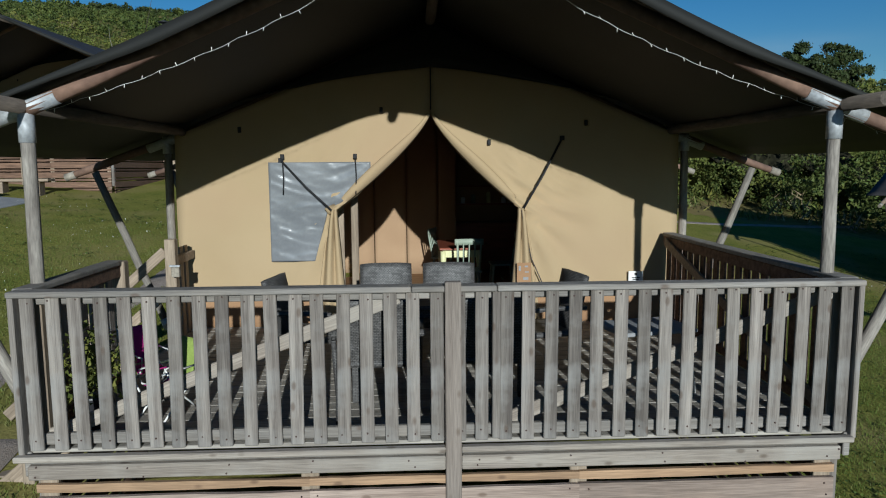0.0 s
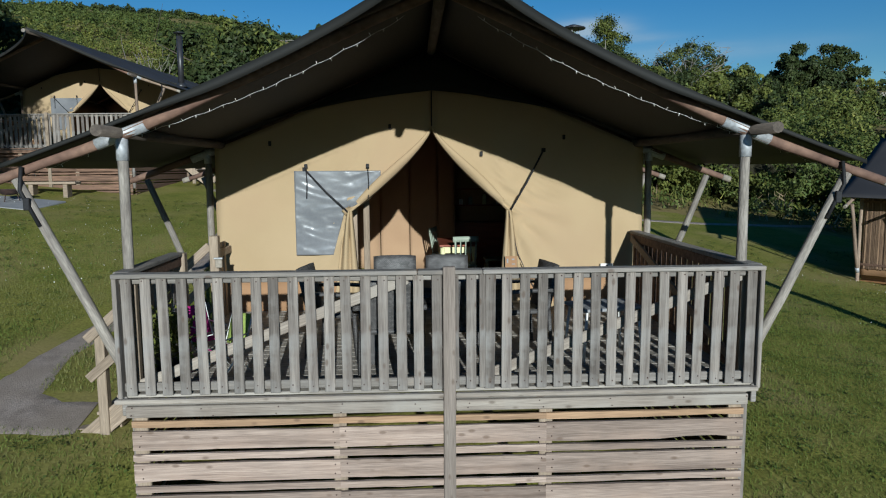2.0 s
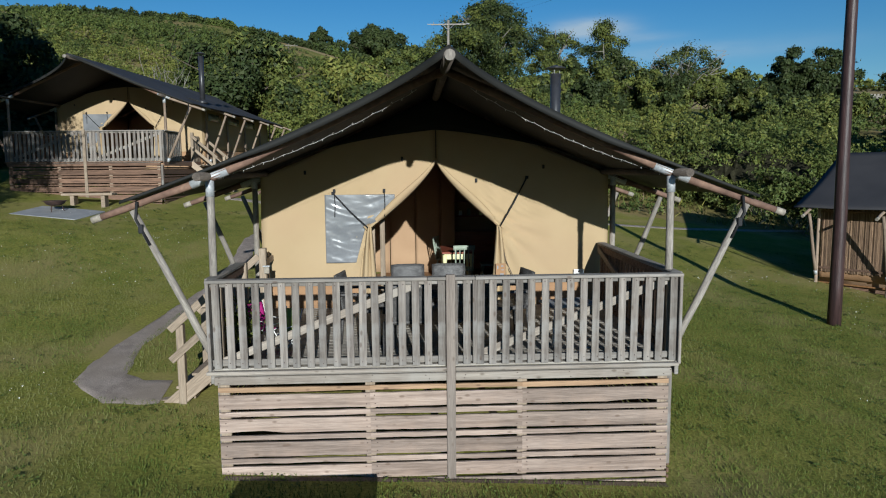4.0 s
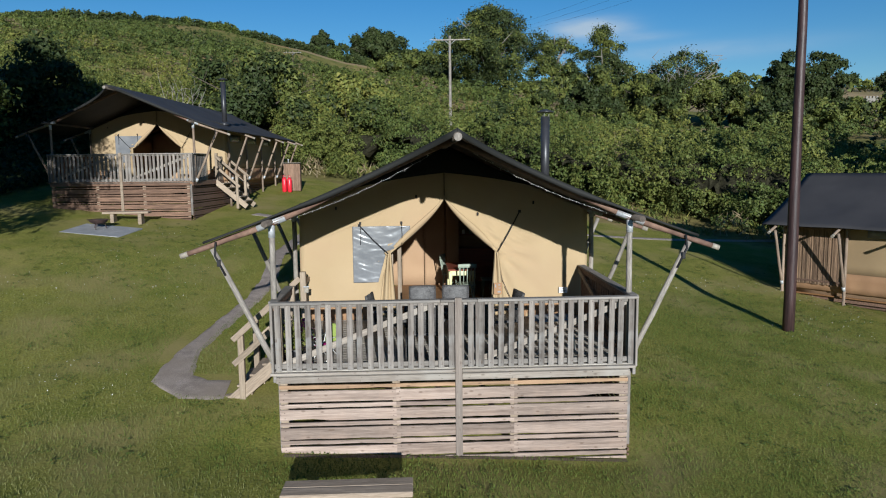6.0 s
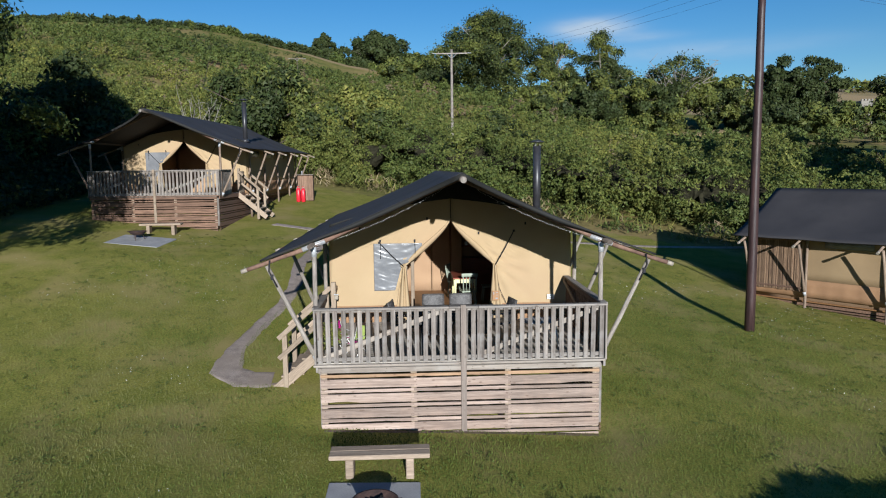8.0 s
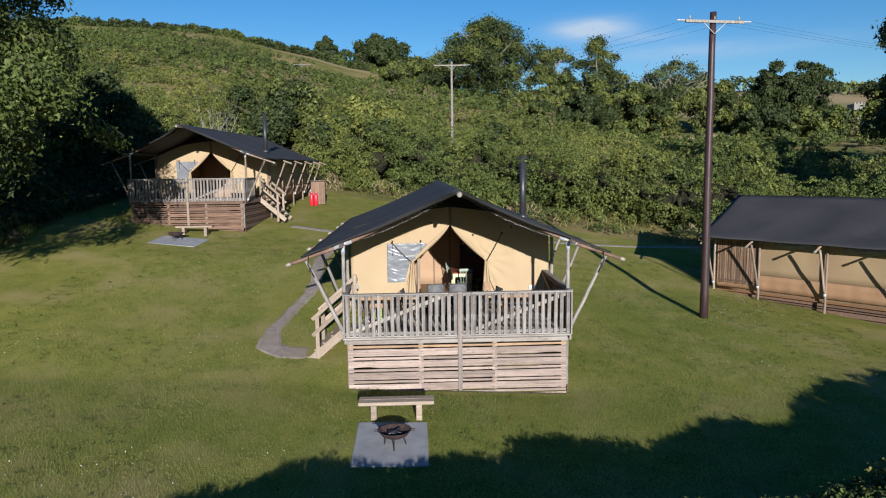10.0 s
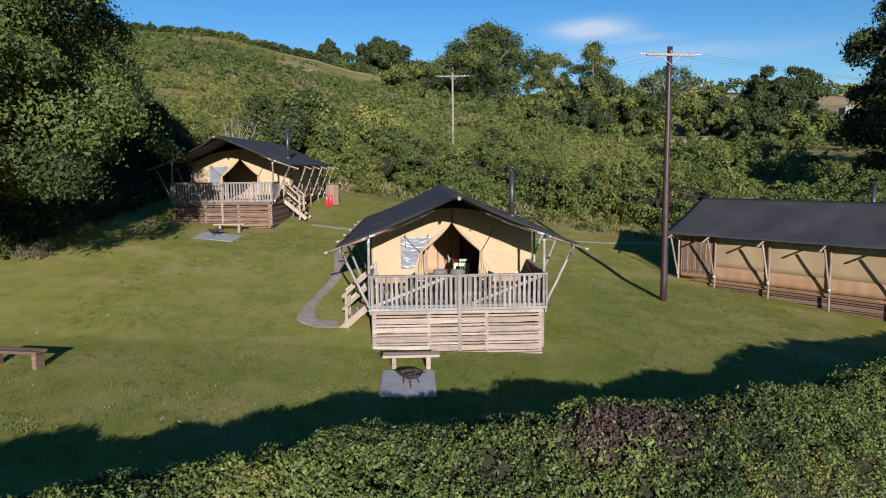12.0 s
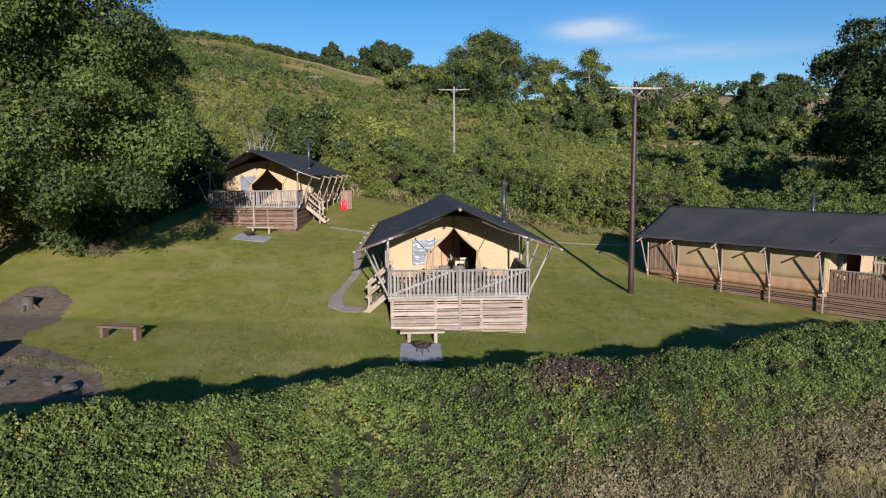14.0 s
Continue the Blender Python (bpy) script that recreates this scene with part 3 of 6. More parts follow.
def make_tent():
    t = thing("safari_tent", "tan canvas safari tent with charcoal fly roof and log frame", "tent", "safari tents")
    # fly roof in two slopes
    for side in (-1, 1):
        def slope(u, v, side=side):
            x = 3.52 * u
            y0, y1 = front_y(x), 12.75 - 0.15 * u
            y = y0 + (y1 - y0) * v
            bay = min(abs(y - f) for f in FRAMES_Y)
            return Vector((side * x, y, roof_z(x) + 0.05 - 0.035 * math.sin(math.pi * u) * min(bay, 1.2) - 0.02 * u * min(bay, 1)))
        fly = part("roof_slope", sheet(slope, 14, 60, 0.012), "roof", t, "sagging charcoal canvas fly sheet, shade painted on its underside")
        # faces that look down get the dark copy, which paints the underside's shade
        fly.data.materials.append(M["roof_shaded"])
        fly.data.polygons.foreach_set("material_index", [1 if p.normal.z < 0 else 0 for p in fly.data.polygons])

        def hem(u, v, side=side):
            x = 3.52 * u
            return Vector((side * x, front_y(x) - 0.004, roof_z(x) + 0.045 - (0.035 + 0.050 * float(sstep(2.5, 1.7, x))) * v))
        # the hem has the shaded colour too, so its sunlit edge stays dark
        part("roof_hem", sheet(hem, 24, 2, 0.01), "roof_shaded", t)
    # walls
    left_wall = None
    for side in (-1, 1):
        bm = sheet(lambda u, v, side=side: wall_point(side, u, v), 26, 40, 0.008)
        front = part("front_wall", bm, "canvas", t)
        left_wall = front if side < 0 else left_wall

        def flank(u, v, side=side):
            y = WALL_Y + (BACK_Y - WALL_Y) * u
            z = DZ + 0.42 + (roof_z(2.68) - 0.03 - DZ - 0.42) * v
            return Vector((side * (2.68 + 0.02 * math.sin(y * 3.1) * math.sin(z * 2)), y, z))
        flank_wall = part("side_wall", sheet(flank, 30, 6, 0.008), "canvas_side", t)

        def skirt(u, v, side=side):
            y = WALL_Y + (BACK_Y - WALL_Y) * u
            return Vector((side * (2.70 + 0.012 * math.sin(y * 11)), y, DZ - 0.12 + 0.56 * v))
        part("wall_skirt", sheet(skirt, 50, 3, 0.008), "canvas_low", t, "orange-brown mud skirt")
        for y in (6.9, 9.25, 4.6):
            side_window = part("side_window", sheet(lambda u, v, y=y, side=side: Vector((side * 2.715, y - 0.7 + 1.4 * u, 2.72 + 0.28 * v)), 4, 2, 0.01), "pvc", t, "dark mesh window strip")
            nest(side_window, flank_wall)

        def low(u, v, side=side):
            x = 2.66 - 1.62 * u
            return Vector((side * x, WALL_Y - 0.025 + 0.01 * math.sin(x * 13), DZ - 0.05 + 0.42 * v))
        part("wall_skirt", sheet(low, 16, 3, 0.008), "canvas_low", t, "orange-brown mud skirt")
    part("back_wall", sheet(lambda u, v: Vector((-2.68 + 5.36 * u, BACK_Y, DZ - 0.1 + v * (roof_z(-2.68 + 5.36 * u) - DZ))), 16, 8, 0.008), "canvas", t)
    # added sheet above the arch, in the fly's painted-shade colour, to darken the gable
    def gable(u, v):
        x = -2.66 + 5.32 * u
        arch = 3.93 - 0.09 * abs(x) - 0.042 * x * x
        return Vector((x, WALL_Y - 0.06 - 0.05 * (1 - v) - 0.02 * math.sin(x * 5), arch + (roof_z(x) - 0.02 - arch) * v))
    part("gable_lining", sheet(gable, 40, 4, 0.008), "roof_shaded", t, "added near-black sheet that darkens the gable under the ridge")
    # rolled door flaps: the hem from peak to tie, then a hanging bunch
    for side in (-1, 1):
        k = 0.93 if side > 0 else 1.0

        def roll(u, v, side=side, k=k):
            vv = 0.705 - 0.2534 * v
            p = wall_point(side, 1.0, vv)
            w = 0.035 + 0.115 * math.sin(math.pi * v ** 1.3)
            a = u * math.pi * 1.25
            fold = 0.4 * math.sin(u * 9) * 0.03 * v
            return p + Vector((side * (0.5 - 0.5 * math.cos(a)) * w * 1.2, -0.02 - 0.6 * w * math.sin(a) - fold, 0.35 * w * math.sin(a)))
        flap = part("door_flap", sheet(roll, 10, 22, 0.01), "canvas", t, "tied-back canvas door flap")

        def hang(u, v, side=side, k=k):
            z = 2.46 - (2.46 - DZ) * v
            x0 = (1.05 * k - 0.10 * v) * 1.0
            w = 0.05 + 0.30 * v ** 0.8
            ph = u * math.pi * 4
            return Vector((side * (x0 - 0.04 + w * u), WALL_Y - 0.045 - 0.035 * math.sin(ph) - 0.05 * math.sin(math.pi * u), z))
        part("flap_tail", sheet(hang, 22, 14, 0.01), "canvas", t)
        a = Vector((side * (1.58 if side < 0 else 1.40), WALL_Y - 0.05, 2.98 if side < 0 else 3.2))
        b = Vector((side * 1.05 * k, WALL_Y - 0.12, 2.45))
        bm = bmesh.new()
        bm_tube(bm, [a, a.lerp(b, 0.5) + Vector((0, -0.01, -0.02)), b], 0.012, 6)
        bm_box(bm, a, (0.05, 0.02, 0.05), chamfer=0.004)
        nest(part("tie_strap", bm, "black", t, "black tie-back strap"), flap)
    bm = bmesh.new()
    bm_tube(bm, [(0.96, WALL_Y - 0.13, 2.44), (1.0, WALL_Y - 0.10, 2.2), (1.08, WALL_Y - 0.075, 1.9), (1.24, WALL_Y - 0.06, 1.55), (1.42, WALL_Y - 0.05, 1.24)], 0.007, 6)
    part("flap_piping", bm, "dark_log", t, "dark bound edge of the flap")
    # clear window with its blind ties
    def window(u, v):
        z = 1.91 + 1.05 * v
        edge = -1.05 * max(1 - (z - 2.44) / 1.06, 0.0) ** 1.35 - 0.03 if z > 2.44 else -1.10 - 0.28 * (2.44 - z)
        edge = min(edge, -0.64)
        x = -1.71 + (edge + 1.71) * u
        bow = 0.10 * math.sin(x * 4.0)
        n1 = float(grid_noise(x * 1.0, (z + bow) * 3.4, 0.30, 4))
        n2 = float(grid_noise(x * 1.6 + 3, (z - bow) * 4.6 + x, 0.16, 6))
        w = 0.020 * abs(n1 - 0.5) ** 1.0 + 0.006 * abs(n2 - 0.5)
        return Vector((x, WALL_Y - 0.055 + w, z))
    nest(part("plastic_window", sheet(window, 40, 60, 0.004), "pvc", t, "creased grey clear-plastic window"), left_wall)
    for x in (-1.56, -0.80):
        bm = bmesh.new()
        bm_tube(bm, [(x, WALL_Y - 0.07, 3.02), (x + 0.01, WALL_Y - 0.075, 2.80), (x, WALL_Y - 0.07, 2.62)], 0.008, 6)
        bm_box(bm, (x, WALL_Y - 0.07, 3.02), (0.04, 0.02, 0.05), chamfer=0.004)
        nest(part("blind_tie", bm, "black", t), left_wall)
    for x, z in ((0.62, 3.16), (1.66, 3.36), (-2.0, 3.3), (-0.52, 3.5)):
        bm = bmesh.new()
        bm_box(bm, (x, WALL_Y - 0.03, z), (0.035, 0.02, 0.06), chamfer=0.004)
        part("toggle", bm, "black", t)
    bm = bmesh.new()
    bm_tube(bm, [(0, WALL_Y - 0.04, 3.5), (0, WALL_Y - 0.04, 3.95)], 0.008, 6)
    part("door_zip", bm, "black", t)
    # log frame
    ridge = pole("ridge_pole", (0, -0.74, 4.41), (0, 12.7, 4.41), 0.055, 0.055, "dark_log", t)
    bm = bmesh.new()
    bm_tube(bm, [(0, -0.79, 4.40), (0, -0.72, 4.40)], 0.052, 12)
    nest(part("ridge_end", bm, "log", t, "pale sawn log end"), ridge)
    for side in (-1, 1):
        pole("eave_plate", (side * 2.60, -0.10, 3.28), (side * 2.60, 12.5, 3.28), 0.046, 0.046, "dark_log", t)
        for i, y in enumerate(FRAMES_Y):
            x = (2.59 if side < 0 else 2.555) if i == 0 else 2.80
            lo = DZ - 0.1 if i == 0 else 0.1
            post = pole("post", (side * x, y, lo), (side * x, y, 3.25), 0.046, 0.041, "log", t)
            bm = bmesh.new()
            bm_tube(bm, [(side * x, y, 3.06), (side * x, y, 3.24)], 0.049, 12)
            bm_tube(bm, [(side * (x - 0.2), y, roof_z(x - 0.2) - 0.055), (side * (x + 0.2), y, roof_z(x + 0.2) - 0.055)], 0.051, 12)
            nest(part("collar", bm, "zinc", t, "galvanised pole socket"), post)
            zc = roof_z(2.6) - 0.06
            pole("rafter", (side * 0.02, y, 4.40), (side * 2.6, y, zc), 0.045, 0.05, "rafter", t)
            tip = Vector((side * 3.84, y, roof_z(3.84) - 0.05))
            tail = pole("rafter_tail", (side * 2.6, y, zc), tip, 0.048, 0.036, "rafter", t)
            bm = bmesh.new()
            d = (tip - Vector((side * 2.6, y, zc))).normalized()
            bm_tube(bm, [tip - d * 0.07, tip + d * 0.04], 0.041, 10)
            nest(part("end_cap", bm, "cap", t, "pale sawn pole end"), tail)
            head = Vector((side * (3.42 if i == 0 else 3.55), y - 0.04, roof_z(3.42) - (0.10 if i == 0 else 0.15)))
            foot = Vector((side * (2.59 if i == 0 else 2.88), y - 0.02, DZ - 0.02))
            strut = pole("strut", foot, head, 0.043, 0.04, "log", t)
            bm = bmesh.new()
            d = (head - foot).normalized()
            bm_tube(bm, [foot - d * 0.02, foot + d * 0.11], 0.050, 10)
            nest(part("strut_shoe", bm, "zinc", t, "galvanised strut shoe"), strut)
            if i:
                continue
            bm = bmesh.new()
            bm_tube(bm, [head + Vector((-0.06 * side, -0.03, 0.1)), head - d * 0.1 + Vector((0, -0.045, 0)), head - d * 0.42 + Vector((0, -0.05, 0))], 0.016, 6)
            bm_box(bm, head - d * 0.22 + Vector((0, -0.055, 0)), (0.05, 0.03, 0.10), chamfer=0.006)
            nest(part("ratchet_strap", bm, "black", t, "black ratchet strap"), strut)
    # stove pipe through the roof
    fx, fy = 2.42, 6.1
    flue = part("flue", flue_mesh(fx, fy), "black_metal", t, "black enamelled stove pipe with cowl")
    # inner room: lining, ceiling, partition with zipped doors
    for side in (-1, 1):
        part("lining", sheet(lambda u, v, side=side: Vector((side * 2.58, WALL_Y + 0.05 + 8.85 * u, DZ - 0.26 + (roof_z(2.58) + 0.11 - DZ) * v)), 10, 4, 0.008), "lining", t)
    for a, b in ((-2.55, -0.9), (-0.9, -0.306), (-0.306, 0.274), (0.274, 0.62)):
        part("partition", sheet(lambda u, v, a=a, b=b: Vector((a + 0.008 + (b - a - 0.016) * u, 8.6 + 0.012 * math.sin((a + (b - a) * u) * 8 + v * 3), DZ - 0.26 + (roof_z(a + (b - a) * u) + 0.16 - DZ) * v)), 8, 10, 0.008), "lining", t, "orange-tan inner canvas panel")
    part("rear_lining", sheet(lambda u, v: Vector((0.62 + 1.95 * u, 9.6, DZ - 0.26 + (roof_z(0.62 + 1.95 * u) + 0.16 - DZ) * v)), 8, 8, 0.008), "lining", t)
    return t


def flue_mesh(fx, fy):
    bm = bmesh.new()
    z0 = roof_z(fx) - 0.1
    bm_tube(bm, [(fx, fy, z0), (fx, fy, 5.14)], 0.10, 16)
    bm_tube(bm, [(fx, fy, 5.23), (fx, fy, 5.25), (fx, fy, 5.30)], [0.195, 0.195, 0.04], 16)
    for a in range(3):
        c, s = math.cos(a * 2.1), math.sin(a * 2.1)
        bm_box(bm, (fx + 0.08 * c, fy + 0.08 * s, 5.18), (0.012, 0.012, 0.14))
    bm_tube(bm, [(fx, fy, z0 + 0.10), (fx, fy, z0 + 0.22), (fx, fy, z0 + 0.26)], [0.22, 0.12, 0.09], 16)
    return bm


def waney_board(name, c, s, mat, parent, rot, rnd):
    """A rough-sawn plank whose long edges wander, with a bitten stretch of wane here and there."""
    n = 7
    hx, hy, hz = s[0] / 2, s[1] / 2, s[2] / 2
    bm = bmesh.new()
    rows = []
    bite = rnd.randrange(1, n) if s[0] > 1.2 and rnd.random() < 0.45 else -1
    for i in range(n + 1):
        x = -hx + 2 * hx * i / n
        lo, hi = rnd.uniform(-0.003, 0.004), rnd.uniform(-0.003, 0.003)
        if i in (bite, bite + 1) and 0 < i < n:
            lo += 0.13 * s[2]
        rows.append([bm.verts.new((x, y, z)) for y, z in ((-hy, -hz + lo), (-hy, hz + hi), (hy, hz + hi), (hy, -hz + lo))])
    for u, v in zip(rows, rows[1:]):
        for k in range(4):
            bm.faces.new((u[k], u[(k + 1) % 4], v[(k + 1) % 4], v[k]))
    bm.faces.new(rows[0])
    bm.faces.new(rows[-1])
    bmesh.ops.recalc_face_normals(bm, faces=bm.faces)
    return part(name, bm, mat, parent, "", c, rot)


def make_deck(stair_side, skirt_mat="skirt_x"):
    d = thing("timber_deck", "raised weathered timber deck with picket railing and slatted skirt", "deck", "tent decks")
    # structure under the boards
    fas = "fascia" if skirt_mat == "skirt_x" else "brown_x"
    for x0, x1 in ((-2.53, -0.02), (0.08, 2.48)):
        board("front_fascia", ((x0 + x1) / 2, -0.035, DZ - 0.118), (round(x1 - x0, 3), 0.045, 0.090), fas, d)
        board("deck_edge", ((x0 + x1) / 2, -0.018, DZ - 0.045), (round(x1 - x0, 3), 0.030, 0.050), "grey_x", d)
        board("front_sill", ((x0 + x1) / 2 + math.copysign(0.04, x0), -0.040, DZ - 0.032), (round(x1 - x0 + 0.08, 3), 0.055, 0.036), fas, d)
    for side in (-1, 1):
        board("side_fascia", (side * 2.56, 1.66, DZ - 0.09), (0.045, 3.3, 0.155), "grey_x" if fas == "fascia" else fas, d)
        board("corner_post", (side * 2.47, 0.08, 0.53), (0.10, 0.10, 1.10), "grey_z", d)
    # skirt: wide and narrow boards in turn, on battens
    for x in (-2.44, -0.86, 0.82, 2.40):
        board("batten", (x, 0.02, 0.50), (0.11, 0.04, 1.16), "tan_z", d)
    spans = ((-2.50, -0.86), (-0.86, -0.02), (0.08, 0.82), (0.82, 2.46))
    rnd = random.Random(17)
    z = DZ - 0.205
    row = 0
    while z > -0.25:
        wide = row % 2 == 1
        h = 0.158 if wide else 0.052
        mat = skirt_mat
        for a, b in spans:
            g = 0.004
            m2 = "tan_strip" if row == 0 and mat == "skirt_x" else mat
            hh = h * rnd.uniform(0.93, 1.07)
            waney_board("skirt_board", ((a + b) / 2, -0.018 + rnd.uniform(-0.004, 0.004), z - h / 2), (round(b - a - g, 2), 0.028, hh), m2, d, (0, rnd.uniform(-0.25, 0.25), 0), rnd)
        z -= h + 0.030
        row += 1
    for side in (-1, 1):
        z = DZ - 0.205
        row = 0
        while z > -0.25:
            h = 0.158 if row % 2 else 0.052
            for ya, yb in ((0.05, 3.3), (3.3, 8.1), (8.1, 12.25)):
                board("skirt_board", (side * 2.51, (ya + yb) / 2, z - h / 2), (0.028, round(yb - ya - 0.01, 2), h), "brown_x", d)
            z -= h + 0.030
            row += 1
    board("centre_post", (0.03, -0.03, 1.06), (0.098, 0.06, 2.30), "post_z" if fas == "fascia" else "tan_z", d)
    # deck boards
    y = 0.03
    while y < WALL_Y + 0.1:
        board("deck_board", (0, y + 0.07, DZ - 0.014), (5.10, 0.138, 0.028), "deck", d)
        y += 0.145
    board("inner_floor", (0, 7.85, DZ - 0.28), (5.3, 8.8, 0.04), "floor", d, label="worn brown timber floor")
    # front railing
    rail = DZ + 0.98
    for a, b in ((-2.60, -0.22), (-0.22, 0.30), (0.30, 2.60)):
        board("cap_rail", ((a + b) / 2, 0.03, rail - 0.018), (round(b - a - 0.004, 3), 0.125, 0.036), "grey_x", d)
        board("top_rail", ((a + b) / 2, 0.062, rail - 0.063), (round(b - a - 0.004, 3), 0.04, 0.05), "grey_x", d)
        board("bottom_rail", ((a + b) / 2, 0.062, DZ + 0.055), (round(b - a - 0.004, 3), 0.04, 0.07), "grey_x", d)
    n = 36
    for i in range(n):
        x = -2.50 + 5.0 * i / (n - 1)
        if abs(x) < 0.05:
            continue
        board("baluster", (x + random.uniform(-0.008, 0.008), 0.012 + random.uniform(-0.004, 0.004), DZ + 0.475), (0.081, 0.022, 0.955), "grey_z", d, rot=(0, random.uniform(-0.7, 0.7), 0))
    board("end_stile", (0.30, 0.03, DZ + 0.48), (0.05, 0.07, 0.94), "grey_z", d)
    for side in (-1, 1):
        board("end_stile", (side * 2.578, 0.03, DZ + 0.46), (0.035, 0.11, 1.0), "grey_z", d)
        board("rail_post", (side * 2.50, 0.115, DZ + 0.46), (0.09, 0.06, 0.92), "tan_z", d)
    for (xa, za), (xb, zb) in (((-2.53, DZ + 0.03), (-0.30, DZ + 0.90)), ((0.33, DZ + 0.08), (2.48, DZ + 0.9))):
        L, a = math.hypot(xb - xa, zb - za), math.degrees(math.atan2(zb - za, xb - xa))
        board("diagonal_brace", ((xa + xb) / 2, 0.10, (za + zb) / 2), (round(L, 2), 0.03, 0.09), "fascia", d, rot=(0, -a, 0))
    # side railings; the stairs leave a gap on one side
    for side in (-1, 1):
        y1 = 1.42 if side == stair_side else 3.22
        board("cap_rail", (side * 2.57, (0.10 + y1) / 2, rail - 0.018), (0.125, round(y1 - 0.10, 2), 0.036), "grey_x", d)
        board("top_rail", (side * 2.54, (0.06 + y1) / 2, rail - 0.085), (0.04, round(y1 - 0.06, 2), 0.09), "brown_x", d)
        board("bottom_rail", (side * 2.54, (0.06 + y1) / 2, DZ + 0.055), (0.04, round(y1 - 0.06, 2), 0.07), "brown_x", d)
        y = 0.14
        while y < y1 - 0.02:
            board("baluster", (side * 2.575, y, DZ + 0.475), (0.022, 0.096, 0.955), "grey_z" if side == stair_side else "brown_x", d)
            y += 0.145
        if side != stair_side:
            L, a = math.hypot(2.9, 0.8), math.degrees(math.atan2(0.8, 2.9))
            board("diagonal_brace", (side * 2.50, 1.65, DZ + 0.49), (0.03, round(L, 2), 0.09), "tan_x", d, rot=(a, 0, 0))
        else:
            board("rail_post", (side * 2.54, y1 + 0.02, DZ + 0.48), (0.10, 0.09, 0.98), "tan_z", d)
            board("rail_post", (side * 2.54, 2.62, DZ + 0.5), (0.10, 0.10, 1.05), "tan_z", d)
            y = 2.70
            while y < 3.25:
                board("baluster", (side * 2.575, y, DZ + 0.45), (0.022, 0.096, 0.92), "tan_z", d)
                y += 0.145
            board("top_rail", (side * 2.54, 2.95, DZ + 0.80), (0.04, 0.62, 0.09), "tan_x", d)
    return d


def make_stairs(side):
    """Open timber steps that fall away from the deck's edge on the given side."""
    s = thing("timber_steps", "open timber steps with sloping handrails beside the deck", "steps", "deck steps")
    ya, yb = 1.50, 2.56
    n, rise, run = 5, 0.175, 0.21
    for i in range(n):
        x, z = side * (2.66 + run * (i + 0.4)), DZ - rise * (i + 1) + 0.02
        board("tread", (x, (ya + yb) / 2, z), (0.24, yb - ya - 0.06, 0.036), "tan_x", s)
        board("riser", (x - side * 0.11, (ya + yb) / 2, z - 0.09), (0.022, yb - ya - 0.08, 0.13), "tan_x", s)
    L = math.hypot(n * run + 0.15, n * rise + 0.1)
    a = math.degrees(math.atan2(rise, run)) * side
    for y in (ya, yb):
        board("stringer", (side * (2.62 + n * run / 2), y, DZ - n * rise / 2 - 0.13), (round(L, 2), 0.045, 0.20), "tan_x", s, rot=(0, a, 0))
        x1 = side * (2.62 + n * run - 0.28)
        zt = DZ - (n - 1.1) * rise + 0.86
        board("newel", (x1, y, (zt + ground_z(-3.4, 1.4) - 0.25) / 2 + 0.0), (0.095, 0.095, round(zt - ground_z(-3.4, 1.4) + 0.25, 2)), "tan_z", s)
        for drop in (0.02, 0.42):
            xa, za, xb, zb = side * 2.60, DZ + 0.93 - drop, x1 + side * 0.12, zt - drop - 0.05
            LL, aa = math.hypot(xb - xa, zb - za), math.degrees(math.atan2(za - zb, abs(xb - xa))) * side
            board("handrail", ((xa + xb) / 2, y - 0.06 * (1 if y == ya else -1), (za + zb) / 2), (round(LL, 2), 0.032, 0.095), "tan_x", s, rot=(0, aa, 0))
    return s


NAIL = bpy.data.meshes.new("nail")
bm = bmesh.new()
bm_tube(bm, [(0, 0.004, 0), (0, -0.003, 0)], 0.0055, 6)
bm.to_mesh(NAIL)
bm.free()


def nail_deck(d):
    """Dark nail heads in the fascia and the wide skirt boards."""
    rnd = random.Random(8)
    for x in (-2.45, -1.9, -1.35, -0.8, -0.2, 0.2, 0.8, 1.35, 1.9, 2.42):
        for dz in (-0.05, -0.13):
            part("nail", NAIL, "rust", d, loc=(x + rnd.uniform(-0.05, 0.05), -0.060, DZ - 0.055 + 0.7 * dz + rnd.uniform(-0.012, 0.012)))
    for i in range(36):
        x = -2.50 + 5.0 * i / 35
        for z in (DZ + 0.055, DZ + 0.915):
            if abs(x) > 0.05:
                part("nail", NAIL, "rust", d, loc=(x + rnd.uniform(-0.018, 0.018), -0.001, z + rnd.uniform(-0.015, 0.015)))
    z = DZ - 0.205 - 0.052 - 0.030
    while z > 0.05:
        for x in (-2.44, -0.91, -0.80, 0.77, 0.87, 2.40):
            for dz in (-0.035, -0.12):
                part("nail", NAIL, "rust", d, loc=(x + rnd.uniform(-0.015, 0.015), -0.036, z + dz + rnd.uniform(-0.01, 0.01)))
        z -= 0.158 + 0.052 + 0.060


tent = make_tent()
deck = make_deck(-1)
nail_deck(deck)
steps = make_stairs(-1)

# the tent up the slope to the left of the path, its steps on the other side
LEFT = pose(-10.95, 15.6, 2.48, 0, 0, -3.5)
tent_b = tagged(copy_thing(tent, LEFT), "tan canvas safari tent half shaded by a large tree", "tent", "safari tents")
for ob in tent_b.children:
    if ob.name.startswith("flue"):
        ob.matrix_basis = pose(0, -1.9, 0)
deck_b = make_deck(1, "brown_x")
deck_b.matrix_basis = LEFT
tagged(deck_b, "raised brown timber deck in tree shade with picket railing", "deck", "tent decks")
steps_b = make_stairs(1)
steps_b.matrix_basis = LEFT @ pose(0, 0.9, 0)

